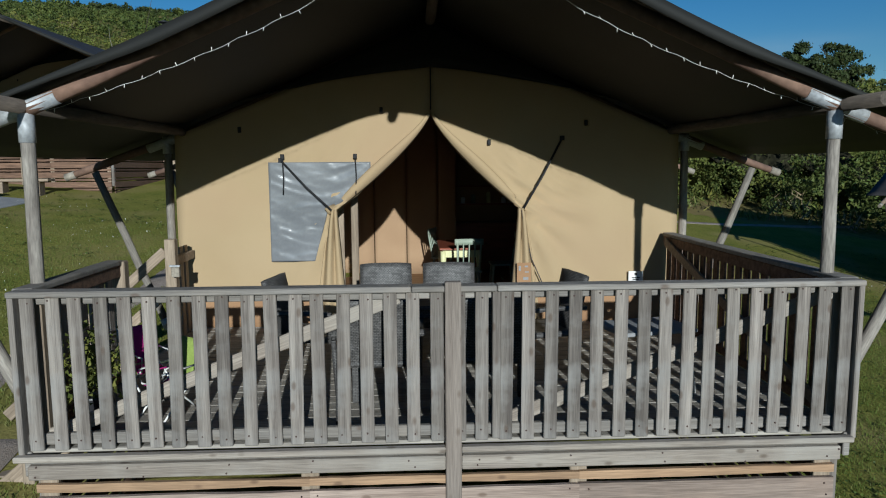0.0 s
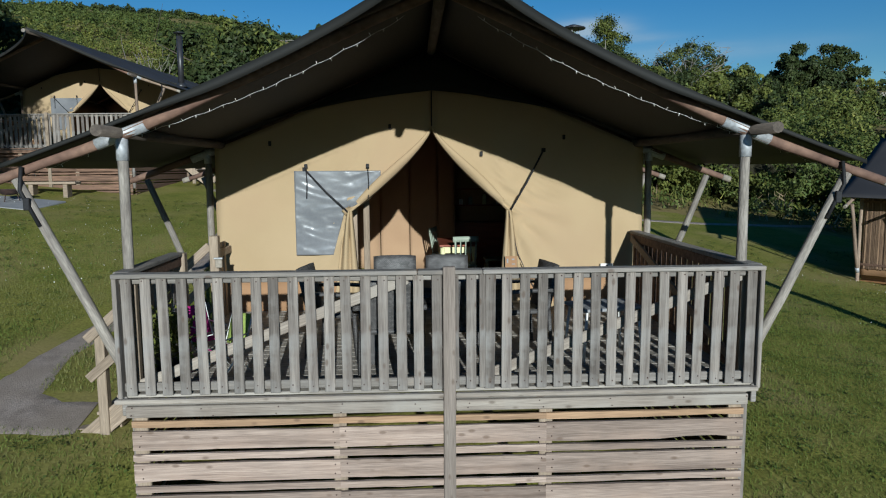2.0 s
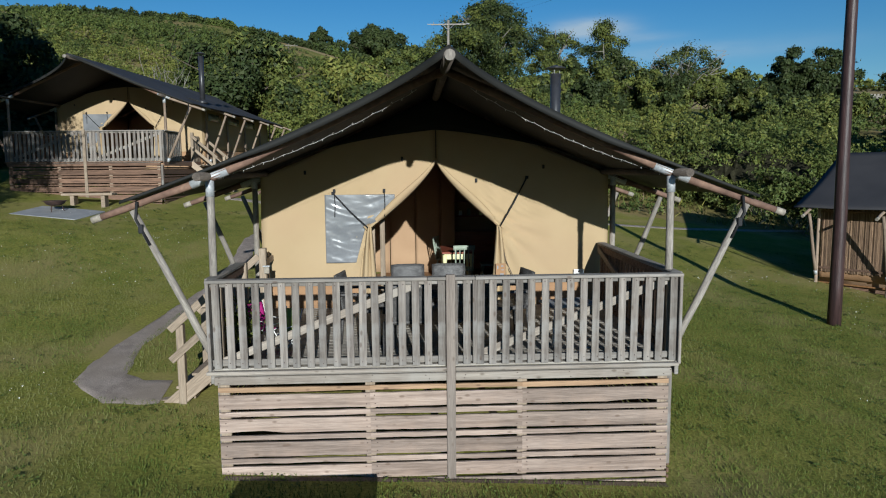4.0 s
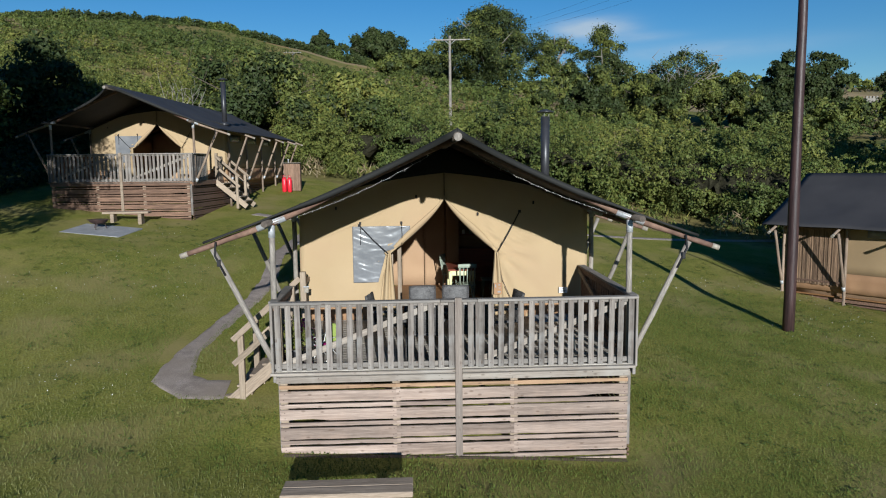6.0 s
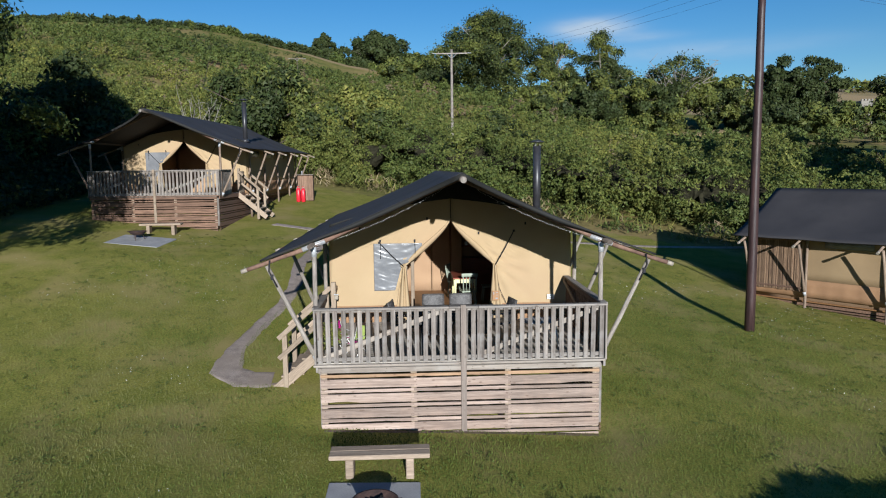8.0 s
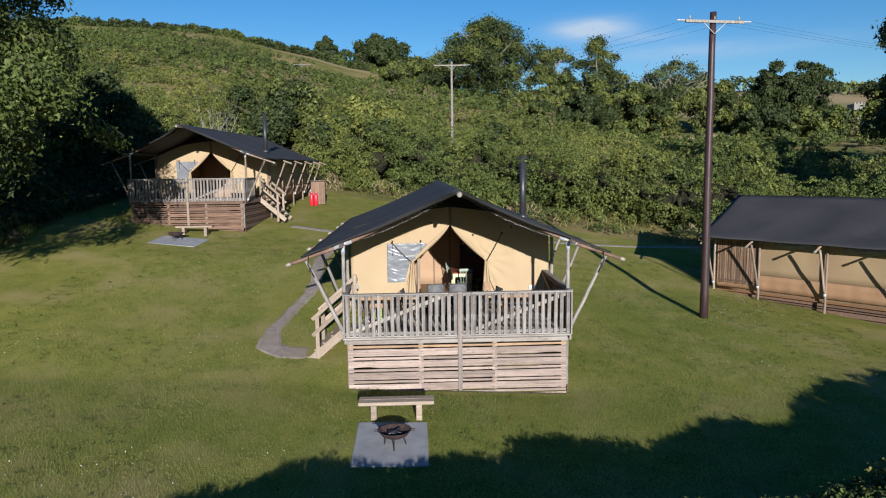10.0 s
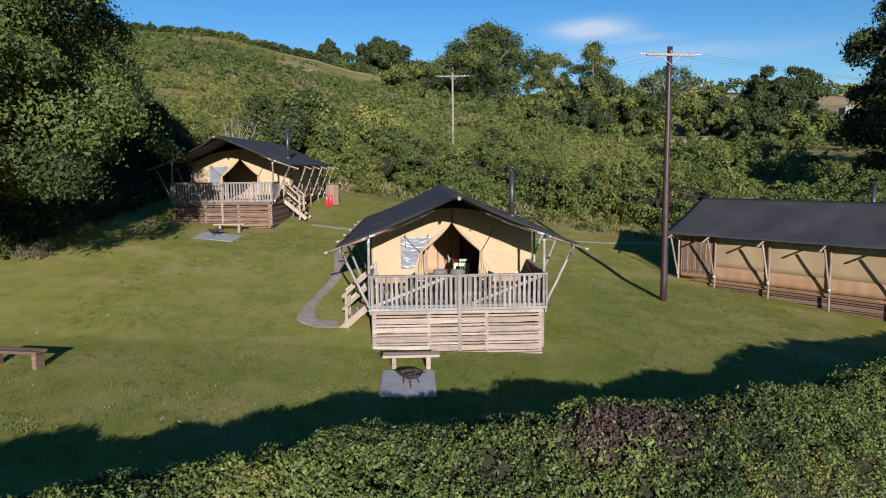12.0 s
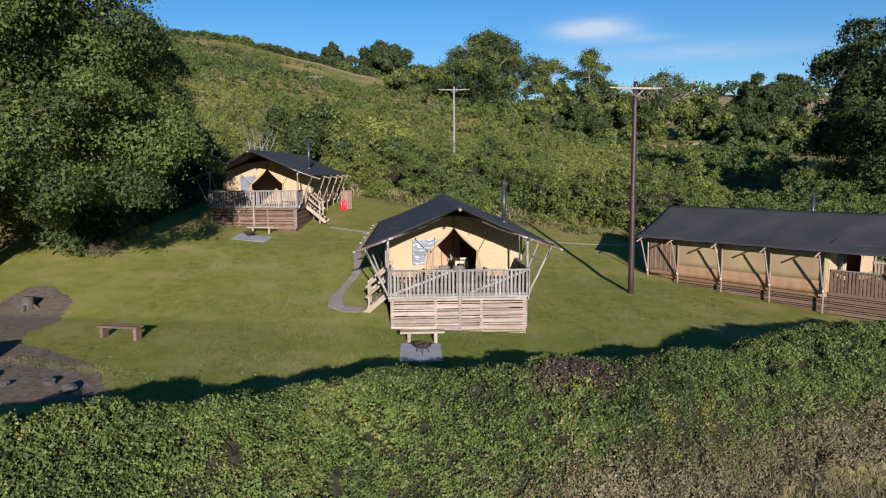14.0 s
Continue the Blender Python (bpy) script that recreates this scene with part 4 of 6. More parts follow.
# the tent across the lawn, seen along its side
RIGHT = pose(20.47, 3.12, -0.80, 0, 0, 37.8)
tent_c = tagged(copy_thing(tent, RIGHT), "tan canvas safari tent seen along its strutted side wall", "tent", "safari tents")
deck_c = make_deck(1, "brown_x")
deck_c.matrix_basis = RIGHT
tagged(deck_c, "low brown slatted timber deck under a side wall", "deck", "tent decks")

for tent_x in (tent_b, tent_c):
    for ob in tent_x.children:
        if ob.name.split(".")[0] in ("post", "strut", "rafter_tail"):
            ob.material_slots[0].link = "OBJECT"
            ob.material_slots[0].material = M["brown_log"]

# ---- vegetation ----
def fill_tris(me, co):
    """One loose triangle for each three points."""
    n = len(co)
    me.vertices.add(3 * n)
    me.vertices.foreach_set("co", np.asarray(co, np.float32).ravel())
    me.loops.add(3 * n)
    me.loops.foreach_set("vertex_index", np.arange(3 * n, dtype=np.int32))
    me.polygons.add(n)
    me.polygons.foreach_set("loop_start", np.arange(0, 3 * n, 3, dtype=np.int32))
    me.update(calc_edges=True)


def leaf_mesh(name, pts, size, mats, pick=None, seed=1, upright=0.0, long=1.5, under=None, face=None):
    """Many small pointed leaves, turned every way, at the given points; face gives the side to which each one loosely turns."""
    rs = np.random.RandomState(seed)
    pts = np.asarray(pts, np.float32)
    n = len(pts)
    d = rs.normal(size=(n, 3)).astype(np.float32)
    d[:, 2] = d[:, 2] * (1 - upright) + upright * (1.2 + rs.rand(n))
    if not upright:
        # a leaf turns its face to the light, loosely
        up = rs.normal(size=(n, 3)) * 0.8 + np.array([0.05, -0.45, 0.6]) if face is None else rs.normal(size=(n, 3)) * 0.62 + face
        up /= np.linalg.norm(up, axis=1, keepdims=True)
        d -= up * (d * up).sum(1, keepdims=True)
    d /= np.linalg.norm(d, axis=1, keepdims=True)
    e = np.cross(up, d) if not upright else rs.normal(size=(n, 3))
    e -= d * (e * d).sum(1, keepdims=True)
    e /= np.linalg.norm(e, axis=1, keepdims=True)
    s = (np.asarray(size) * (0.6 + 0.8 * rs.rand(n))).astype(np.float32)[:, None]
    w = s * 0.5
    co = np.empty((n, 3, 3), np.float32)
    co[:, 0] = pts - d * s * long * 0.4 + e * w
    co[:, 1] = pts - d * s * long * 0.4 - e * w
    co[:, 2] = pts + d * s * long * 0.6
    if pick is None:
        pick = rs.randint(0, len(mats), n)
    if under is not None:
        co, pick = np.concatenate([under[0], co]), np.concatenate([under[1], pick])
    me = bpy.data.meshes.new(name)
    fill_tris(me, co)
    for m in mats:
        me.materials.append(M[m])
    me.polygons.foreach_set("material_index", np.asarray(pick, np.int32))
    return me


def sheet_tris(X, Y, Z, ok, colour):
    """The triangles of a ragged canopy surface over a grid of points; colour gives a material number for each point."""
    P = np.stack([X, Y, Z], -1)
    good = ok[:-1, :-1] & ok[1:, :-1] & ok[:-1, 1:] & ok[1:, 1:]
    p00, p10, p01, p11 = P[:-1, :-1][good], P[:-1, 1:][good], P[1:, :-1][good], P[1:, 1:][good]
    k = colour[:-1, :-1][good]
    return np.concatenate([np.stack([p00, p10, p11], 1), np.stack([p00, p11, p01], 1)]), np.concatenate([k, k])


def scrub(name, label, x0, x1, y0, y1, count, size, height, mats, seed, keep=None, mound=4.0, category="scrub", upright=0.0, dense_top=0.55, long=1.5, weights=None, depth=None):
    """Foliage over a stretch of ground, heaped into mounds; one mass that nobody could count."""
    rs = np.random.RandomState(seed)
    w = np.cumsum(weights or [1] * len(mats)) / sum(weights or [1] * len(mats))

    def canopy(x, y):
        h = height(x, y) if callable(height) else np.full(np.shape(x), height)
        m, who = domes(x, y, mound, seed)
        m2, _ = domes(x, y, mound * 0.3, seed + 5)
        return h * (0.16 + m * (0.62 + 0.42 * m2 + 0.22 * grid_noise(x, y, mound * 0.11, seed + 9))), who
    x, y = rs.uniform(x0, x1, count), rs.uniform(y0, y1, count)
    if keep is not None:
        ok = keep(x, y)
        x, y = x[ok], y[ok]
    hh, who = canopy(x, y)
    f = 1 - rs.rand(len(x)) ** (1 / dense_top) * (depth or 0.8)
    f = np.clip(f + rs.normal(scale=0.05, size=len(x)), 0, 1.15)
    z = terrain(x, y) + hh * f
    # each bush has its own colour
    pick = np.searchsorted(w, np.clip(who + rs.normal(scale=0.09, size=len(x)), 0, 0.999))
    me = leaf_mesh(name, np.stack([x, y, z], 1), size, mats, pick, seed, upright, long)
    return tagged(new(name, me), label, category, kind="stuff")


def unit(v):
    return v / np.maximum(np.linalg.norm(v, axis=-1, keepdims=True), 1e-9)


def clump_leaves(rs, centres, radii, outward, count, flat=0.85):
    """Leaves over the outer side of round clumps: points, the way each one faces, and its clump."""
    w = np.cumsum(radii ** 2)
    who = np.searchsorted(w / w[-1], rs.rand(count))
    u = unit(rs.normal(size=(count, 3)) + 0.75 * outward[who] + np.array([0.0, 0.0, 0.25]))
    pts = centres[who] + u * (radii[who] * (0.66 + 0.46 * rs.rand(count)))[:, None] * np.array([1, 1, flat])
    return pts, u, who


def bushes(name, label, x0, x1, y0, y1, pitch, height, leaves, size, mats, weights, seed, keep, category="scrub", clumps=14, slim=1.0, cell=0.4, floor=0.45, patch_size=4.0, long=1.4, grain=0.2, inner=None):
    """A mass of bushes that nobody could count, each a heap of leafy clumps with its own height and green; where cell
    is given, a near-black sheet below paints in the shade.
    """
    rs = np.random.RandomState(seed)
    w = np.cumsum(weights) / sum(weights)
    bx, by = np.meshgrid(np.arange(x0, x1, pitch), np.arange(y0, y1, pitch))
    bx, by = bx.ravel() + rs.uniform(-0.5, 0.5, bx.size) * pitch, by.ravel() + rs.uniform(-0.5, 0.5, by.size) * pitch
    ok = keep(bx, by)
    bx, by = bx[ok], by[ok]
    n = len(bx)
    tall = (height(bx, by) if callable(height) else height) * (0.55 + 0.6 * rs.rand(n))
    wide = pitch * (0.42 + 0.36 * rs.rand(n)) * slim
    tone = 0.62 * np.clip(1.6 * grid_noise(bx, by, pitch * patch_size, seed) - 0.3, 0, 1) + 0.38 * rs.rand(n)
    b = np.repeat(np.arange(n), clumps)
    v = unit(rs.normal(size=(len(b), 3)))
    v[:, 2] = np.abs(v[:, 2]) ** 0.8
    k = rs.rand(len(b)) ** 0.3
    reach = np.stack([wide[b], wide[b], tall[b] * 0.82], 1)
    cs = np.stack([bx[b], by[b], terrain(bx, by)[b] + 0.06 * tall[b]], 1) + v * k[:, None] * reach
    cr = np.minimum(wide[b], tall[b]) * grain * (0.5 + rs.rand(len(b)))
    pts, face, who = clump_leaves(rs, cs, cr, v, leaves)
    c = tone[b] + rs.normal(scale=0.07, size=len(b))
    pick = np.searchsorted(w, np.clip(c[who] + rs.normal(scale=0.04, size=leaves), 0, 0.999))
    under = None
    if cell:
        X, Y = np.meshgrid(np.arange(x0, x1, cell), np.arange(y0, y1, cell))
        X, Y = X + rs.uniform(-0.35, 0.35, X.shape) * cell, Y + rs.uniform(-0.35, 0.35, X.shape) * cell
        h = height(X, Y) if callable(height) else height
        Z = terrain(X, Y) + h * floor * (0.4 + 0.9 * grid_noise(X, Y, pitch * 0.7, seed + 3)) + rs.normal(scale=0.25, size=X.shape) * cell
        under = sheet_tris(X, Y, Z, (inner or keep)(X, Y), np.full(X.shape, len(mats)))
    me = leaf_mesh(name, pts, size, mats + ["shade_core"], pick, seed, 0.0, long, under, face)
    return tagged(new(name, me), label, category, kind="stuff")


def branch_tips(rs, base, height, radius, n_limbs, lean=0.25):
    limbs = []
    for i in range(n_limbs):
        a = 2 * math.pi * (i + rs.rand() * 0.7) / n_limbs
        f = 0.25 + 0.6 * rs.rand()
        p0 = np.array(base) + np.array([0, 0, height * f * 0.62])
        r = radius * (0.55 + 0.4 * rs.rand())
        p2 = p0 + np.array([math.cos(a) * r, math.sin(a) * r, height * (0.12 + 0.28 * rs.rand())])
        p1 = (p0 + p2) / 2 + np.array([0, 0, 0.06 * height * rs.rand()])
        limbs.append((p0, p1, p2))
    return limbs


def make_tree(name, label, x, y, height, radius, leaves, size, mats, seed, low=0.25, clumps=40, gaps=0.0, bark="bark", squash=1.0, droop=0.0, base=None, limbs=9, spread=0.20, trunk=None, upright=0.0, flat=0.8, ragged=0.3, box=0.55, core=0, long=1.5):
    """A trunk with tapering limbs and a crown of many leaves gathered in uneven clumps."""
    rs = np.random.RandomState(seed)
    z0 = ground_z(x, y) if base is None else base
    t = thing(name, label, "tree")
    b = (x, y, z0)
    bm = bmesh.new()
    r0 = trunk or height * 0.028
    top = np.array([x + rs.normal() * radius * 0.1, y + rs.normal() * radius * 0.1, z0 + height * 0.86])
    mid = (np.array(b) + top) / 2 + rs.normal(size=3) * radius * 0.04
    bm_tube(bm, [(x, y, z0 - 0.3), tuple(mid), tuple(top)], [r0, r0 * 0.6, r0 * 0.12], 8)
    arms = branch_tips(rs, b, height, radius, limbs)
    for p0, p1, p2 in arms:
        bm_tube(bm, [tuple(p0), tuple(p1), tuple(p2)], [r0 * 0.42, r0 * 0.26, r0 * 0.06], 6)
        for _ in range(2):
            q = p1 + (p2 - p1) * rs.rand()
            bm_tube(bm, [tuple(q), tuple(q + rs.normal(size=3) * radius * 0.16 + np.array([0, 0, radius * 0.1]))], [r0 * 0.14, r0 * 0.03], 5)
    part("trunk", bm, bark, t)
    # clump centres on an uneven egg
    cs, cr = [], []
    while len(cs) < clumps:
        v = rs.normal(size=3)
        v /= np.linalg.norm(v)
        k = rs.rand() ** 0.4
        cz = low + (1 - low) * (0.5 + 0.5 * v[2] * k)
        wide = math.sin(math.pi * min(max((cz - low) / (1 - low), 0.0), 1.0) ** 0.8) ** box if 0 < (cz - low) / (1 - low) < 1 else 0.2
        wob = 0.75 + 0.5 * rs.rand()
        p = np.array([x + v[0] * k * radius * wide * wob, y + v[1] * k * radius * wide * wob * squash, z0 + height * cz])
        if rs.rand() < gaps:
            continue
        cs.append(p)
        cr.append(radius * spread * (0.6 + 0.8 * rs.rand()))
    cs, cr = np.array(cs), np.array(cr)
    out = unit((cs - np.array([x, y, z0 + height * (low + 0.4 * (1 - low))])) / np.array([radius, radius, height * 0.5]))
    pts, face, who = clump_leaves(rs, cs, cr, out, leaves, flat)
    pts = pts + (pts - cs[who]) * ragged * np.abs(rs.normal(size=(leaves, 1))) * (rs.rand(leaves, 1) < 0.4)
    sizes = np.full(leaves, size)
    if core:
        # inner foliage, coarser, round the limbs; its shade is painted by dark leaves
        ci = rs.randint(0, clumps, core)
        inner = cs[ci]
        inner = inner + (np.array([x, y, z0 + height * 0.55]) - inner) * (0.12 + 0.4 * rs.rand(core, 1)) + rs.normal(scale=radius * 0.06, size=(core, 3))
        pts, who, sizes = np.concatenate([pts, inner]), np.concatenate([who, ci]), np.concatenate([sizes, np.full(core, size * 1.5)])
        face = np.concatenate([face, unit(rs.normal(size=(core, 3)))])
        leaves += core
    if droop:
        pts[:, 2] -= droop * (np.hypot(pts[:, 0] - x, pts[:, 1] - y) / radius) ** 2
    c = (who * 0.618) % 1 + rs.normal(scale=0.1, size=leaves)
    pick = np.clip((c * len(mats)).astype(int), 0, len(mats) - 1)
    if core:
        # core leaves all take the dark green, shade put into the colour
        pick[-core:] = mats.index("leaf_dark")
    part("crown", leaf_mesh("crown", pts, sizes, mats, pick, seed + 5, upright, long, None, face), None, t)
    return t


# boundary hedge in front of the lawn, and its bramble bank
def leaf_quads(name, pts, size, mats, pick, seed, face=(0.0, -0.45, 0.75), loose=0.8):
    """Broad four-sided leaves, folded a little along the rib, that turn mostly to the light."""
    rs = np.random.RandomState(seed)
    n = len(pts)
    up = unit(rs.normal(size=(n, 3)) * loose + np.array(face))
    d = rs.normal(size=(n, 3))
    d[:, 2] -= 0.5
    d = unit(d - up * (d * up).sum(1, keepdims=True))
    e = np.cross(up, d)
    s = (np.asarray(size) * (0.65 + 0.7 * rs.rand(n)))[:, None]
    w = s * (0.34 + 0.14 * rs.rand(n))[:, None]
    co = np.empty((n, 4, 3))
    co[:, 0] = pts - d * s * 0.5
    co[:, 1] = pts + e * w + up * s * 0.12
    co[:, 2] = pts + d * s * 0.6 - up * s * 0.08
    co[:, 3] = pts - e * w + up * s * 0.12
    me = bpy.data.meshes.new(name)
    fill_quads(me, co.reshape(-1, 3), np.arange(4 * n).reshape(-1, 4))
    for m in mats:
        me.materials.append(M[m])
    me.polygons.foreach_set("material_index", np.asarray(pick, np.int32))
    return me


def hedge_tall(x, y):
    """Height of the boundary hedge above the lawn at its foot."""
    base = np.interp(x, [-20, -9, -5.7, -2.8, 1.0, 6.5, 9.8, 12.5, 20], [1.5, 1.6, 1.46, 1.64, 1.64, 1.32, 1.76, 1.66, 1.5])
    return base - 0.05 + 0.26 * (grid_noise(x, y, 0.9, 7) - 0.5) + 0.20 * (grid_noise(x, y, 0.34, 17) - 0.5)


def hedge_form(x, o):
    """Ground at the hedge's foot, and the hedge's surface at the distance o back from its far edge."""
    y = hedge_y(x) - o + 0.30 * (grid_noise(x, x * 0, 1.1, 2) - 0.5)
    foot = terrain(x, hedge_y(x) + 0.3)
    top = foot + hedge_tall(x, y) - 0.55 * sstep(0.25, 1.5, o) - 1.85 * sstep(1.25, 2.9, o)
    top = top + (0.55 * (grid_noise(x, y, 0.55, 51) - 0.5) + 0.25 * (grid_noise(x, y, 0.2, 52) - 0.5)) * sstep(0.3, 1.1, o)
    top = top - 0.24 * np.clip(-o, 0, 2)
    return y, foot, foot + (top - foot) * sstep(-1.25, -0.85, o)


def hedge_colour(rs, x, y, o):
    n = np.shape(x)
    c = grid_noise(x, y, 1.6, 31) * 0.5 + 0.25 * grid_noise(x, y, 0.35, 33) + 0.12 + rs.normal(scale=0.15, size=n)
    pick = np.zeros(n, int)
    pick[c > 0.78] = 1
    pick[c > 0.87] = 2
    pick[c < 0.36] = 3
    purple = np.exp(-((x - 2.2) / 1.7) ** 2 - ((o - 0.35) / 0.75) ** 2) + rs.normal(scale=0.22, size=n)
    pick[purple > 0.62] = 4
    autumn = np.exp(-((x - 4.6) / 1.6) ** 2) * grid_noise(x, y, 0.8, 35) + rs.normal(scale=0.14, size=n)
    pick[autumn > 0.62] = 2
    dry = sstep(1.5, 2.6, o) * sstep(-2.0, 2.0, x) + rs.normal(scale=0.25, size=n)
    pick[dry > 0.60] = 5
    return pick


def hedge_leaves():
    rs = np.random.RandomState(11)
    mats = ["leaf_hedge", "leaf_lime", "leaf_ochre", "leaf_dark", "leaf_red", "leaf_dry", "shade_core"]
    # near-black sheet under the leaves, with the hedge's inner shade in its colour
    X, O = np.meshgrid(np.arange(-19, 17, 0.1), np.arange(-1.2, 3.0, 0.1))
    X, O = X + rs.uniform(-0.04, 0.04, X.shape), O + rs.uniform(-0.04, 0.04, X.shape)
    Y, foot, Z = hedge_form(X, O)
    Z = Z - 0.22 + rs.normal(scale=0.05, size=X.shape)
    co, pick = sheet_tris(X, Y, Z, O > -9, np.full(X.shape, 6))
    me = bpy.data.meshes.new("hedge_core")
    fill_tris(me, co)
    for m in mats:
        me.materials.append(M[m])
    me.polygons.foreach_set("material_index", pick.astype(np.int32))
    tagged(new("hedge_core", me), "near-black core sheet that paints shade inside the field hedge", "hedge", kind="stuff")
    # sprays of leaves over the hedge's face and top
    k = 15000
    x, o = rs.uniform(-17.5, 16, k), np.interp(rs.rand(k), [0.0, 0.08, 0.5, 1.0], [-1.2, -0.9, 1.2, 3.0])
    y, foot, z = hedge_form(x, o)
    e = 0.15
    slope = np.stack([-(hedge_form(x + e, o)[2] - z) / e, (hedge_form(x, o + e)[2] - z) / e, np.full(k, 1.0)], 1)
    out = unit(unit(slope) + np.array([0, -0.25, 0.2]))
    cr = 0.10 + 0.13 * rs.rand(k) ** 1.5
    cs = np.stack([x, y, z - 0.05 - 0.10 * rs.rand(k)], 1)
    n = 400000
    pts, face, who = clump_leaves(rs, cs, cr, out, n)
    x, y, o = x[who], y[who], o[who]
    size = 0.036 + 0.018 * grid_noise(x, y, 1.3, 37)
    me = leaf_mesh("boundary_hedge", pts, size, mats, hedge_colour(rs, x, y, o), 12, 0.0, 1.25, None, face)
    tagged(new("boundary_hedge", me), "mixed green field hedge with bronze and yellowing leaves", "hedge", kind="stuff")
    # shoots that stand out of the top
    k = 300
    sx = rs.uniform(-18, 15, k)
    so = rs.uniform(0.0, 0.6, k)
    sy = hedge_y(sx) - so
    sz = terrain(sx, hedge_y(sx) + 0.3) + hedge_tall(sx, sy) - 0.12 - 0.3 * so
    pts = np.repeat(np.stack([sx, sy, sz], 1), 12, 0)
    f = np.tile(np.linspace(0, 1, 12), k)
    lean = np.repeat(rs.normal(scale=0.13, size=(k, 2)), 12, 0)
    ht = np.repeat(0.10 + 0.36 * rs.rand(k) ** 3, 12)
    pts[:, :2] += lean * f[:, None] + rs.normal(scale=0.03, size=(len(pts), 2))
    pts[:, 2] += f * ht
    me = leaf_quads("hedge_shoots", pts, 0.042 * (1.15 - 0.5 * f), ["leaf_hedge", "leaf_lime"], rs.randint(0, 2, len(pts)), 13)
    tagged(new("hedge_shoots", me), "young leafy shoots standing out of the hedge", "hedge", kind="stuff")


def lawn_blades():
    """Short grass over the mown lawn, left off the paths, slabs and decks."""
    rs = np.random.RandomState(5)
    n = 600000
    x, y = rs.uniform(-14, 14, n), rs.uniform(-8, 16, n)
    off = (y > hedge_y(x) + 0.2) & (y < scrub_y(x)) & (x > -17.5 + 0.2 * np.clip(y - 8, 0, 30))
    off &= ~((np.abs(x) < 2.55) & (y > -0.02) & (y < 12.4))
    off &= ~((np.abs(x + 1.45) < 0.70) & (np.abs(y + 3.12) < 0.93))
    off &= ~((np.abs(x + 10.4) < 1.0) & (np.abs(y - 12.7) < 0.8))
    px = np.interp(y, [1.5, 2.3, 3.4, 5.0, 6.8, 8.4, 10.8, 13.6, 15.6, 16.7], [-4.3, -4.85, -5.0, -4.9, -4.55, -4.45, -4.6, -4.35, -4.2, -4.6])
    off &= ~((np.abs(x - px) < 0.30) & (y > 1.6) & (y < 17)) & ~((x > -4.9) & (x < -2.6) & (np.abs(y - 1.95) < 0.42))
    off &= ~((x < np.interp(y, [-10, -8, -6, -3.8, -1.5, 0.8, 3.2], [-8.6, -9.0, -11.0, -13.1, -13.0, -13.0, -15.2])) & (y < 3.3))
    far = np.maximum(np.abs(x) - 4.5, np.abs(y - 0.5) - 4.5)
    off &= rs.rand(n) < 1 - sstep(0, 8, far)
    x, y = x[off], y[off]
    n = len(x)
    z = terrain(x, y)
    a = rs.uniform(0, 2 * np.pi, n)
    w = 0.0035 + 0.004 * rs.rand(n)
    h = 0.016 + 0.026 * rs.rand(n) + 0.014 * grid_noise(x, y, 0.9, 41)
    lean = rs.normal(scale=0.016, size=(n, 2))
    co = np.empty((n, 3, 3), np.float32)
    co[:, 0] = np.stack([x - w * np.cos(a), y - w * np.sin(a), z - 0.006], 1)
    co[:, 1] = np.stack([x + w * np.cos(a), y + w * np.sin(a), z - 0.006], 1)
    co[:, 2] = np.stack([x + lean[:, 0], y + lean[:, 1], z + h], 1)
    me = bpy.data.meshes.new("lawn_grass")
    fill_tris(me, co)
    for m in ("blade", "blade_dry"):
        me.materials.append(M[m])
    dry = grid_noise(x, y, 5.0, 43) * 0.6 + 0.4 * grid_noise(x, y, 1.4, 44) + rs.normal(scale=0.07, size=n)
    me.polygons.foreach_set("material_index", (dry > 0.68).astype(np.int32))
    tagged(new("lawn_grass", me), "short mown grass with drier patches", "grass", kind="stuff")


def lawn_weeds():
    """Low clover and plantain rosettes, darker than the mown grass."""
    rs = np.random.RandomState(6)
    k = 6500
    x, y = rs.uniform(-15, 13, k), rs.uniform(-8, 15, k)
    ok = (y > hedge_y(x) + 0.4) & (y < scrub_y(x) - 1) & ~((np.abs(x) < 2.7) & (y > -0.1)) & ~((np.abs(x + 1.45) < 0.75) & (np.abs(y + 3.12) < 1.0)) & ~((x < -2.6) & (x > -5.6) & (y > 1.3)) & (x > -12.8 + 0.1 * y)
    ok &= (grid_noise(x, y, 1.7, 47) + 0.4 * grid_noise(x, y, 0.5, 48) > 0.50) & ~((np.abs(x + 10.4) < 1.2) & (np.abs(y - 12.6) < 1.0))
    x, y = x[ok], y[ok]
    n = 9
    cx, cy = np.repeat(x, n) + rs.normal(scale=0.05, size=len(x) * n), np.repeat(y, n) + rs.normal(scale=0.05, size=len(x) * n)
    pts = np.stack([cx, cy, terrain(cx, cy) + 0.022 + 0.02 * rs.rand(len(cx))], 1)
    me = leaf_quads("lawn_weeds", pts, 0.030, ["leaf_hedge", "blade", "leaf_ash"], rs.randint(0, 3, len(pts)), 7, (0.0, -0.1, 1.0), 0.35)
    tagged(new("lawn_weeds", me), "low clover and plantain rosettes in the lawn", "weeds", kind="stuff")


hedge_leaves()
lawn_blades()
lawn_weeds()
scrub("bank_grass", "dry grass and bramble on the bank below the hedge", -16, 17, -20, -2, 300000, 0.028, 0.62, ["leaf_dry", "leaf_dry", "leaf_hedge", "leaf_dark"], 15,
      keep=lambda x, y: (hedge_y(x) - y > 2.0) & (hedge_y(x) - y < 5.7), mound=1.2, upright=0.8, long=7, category="grass")

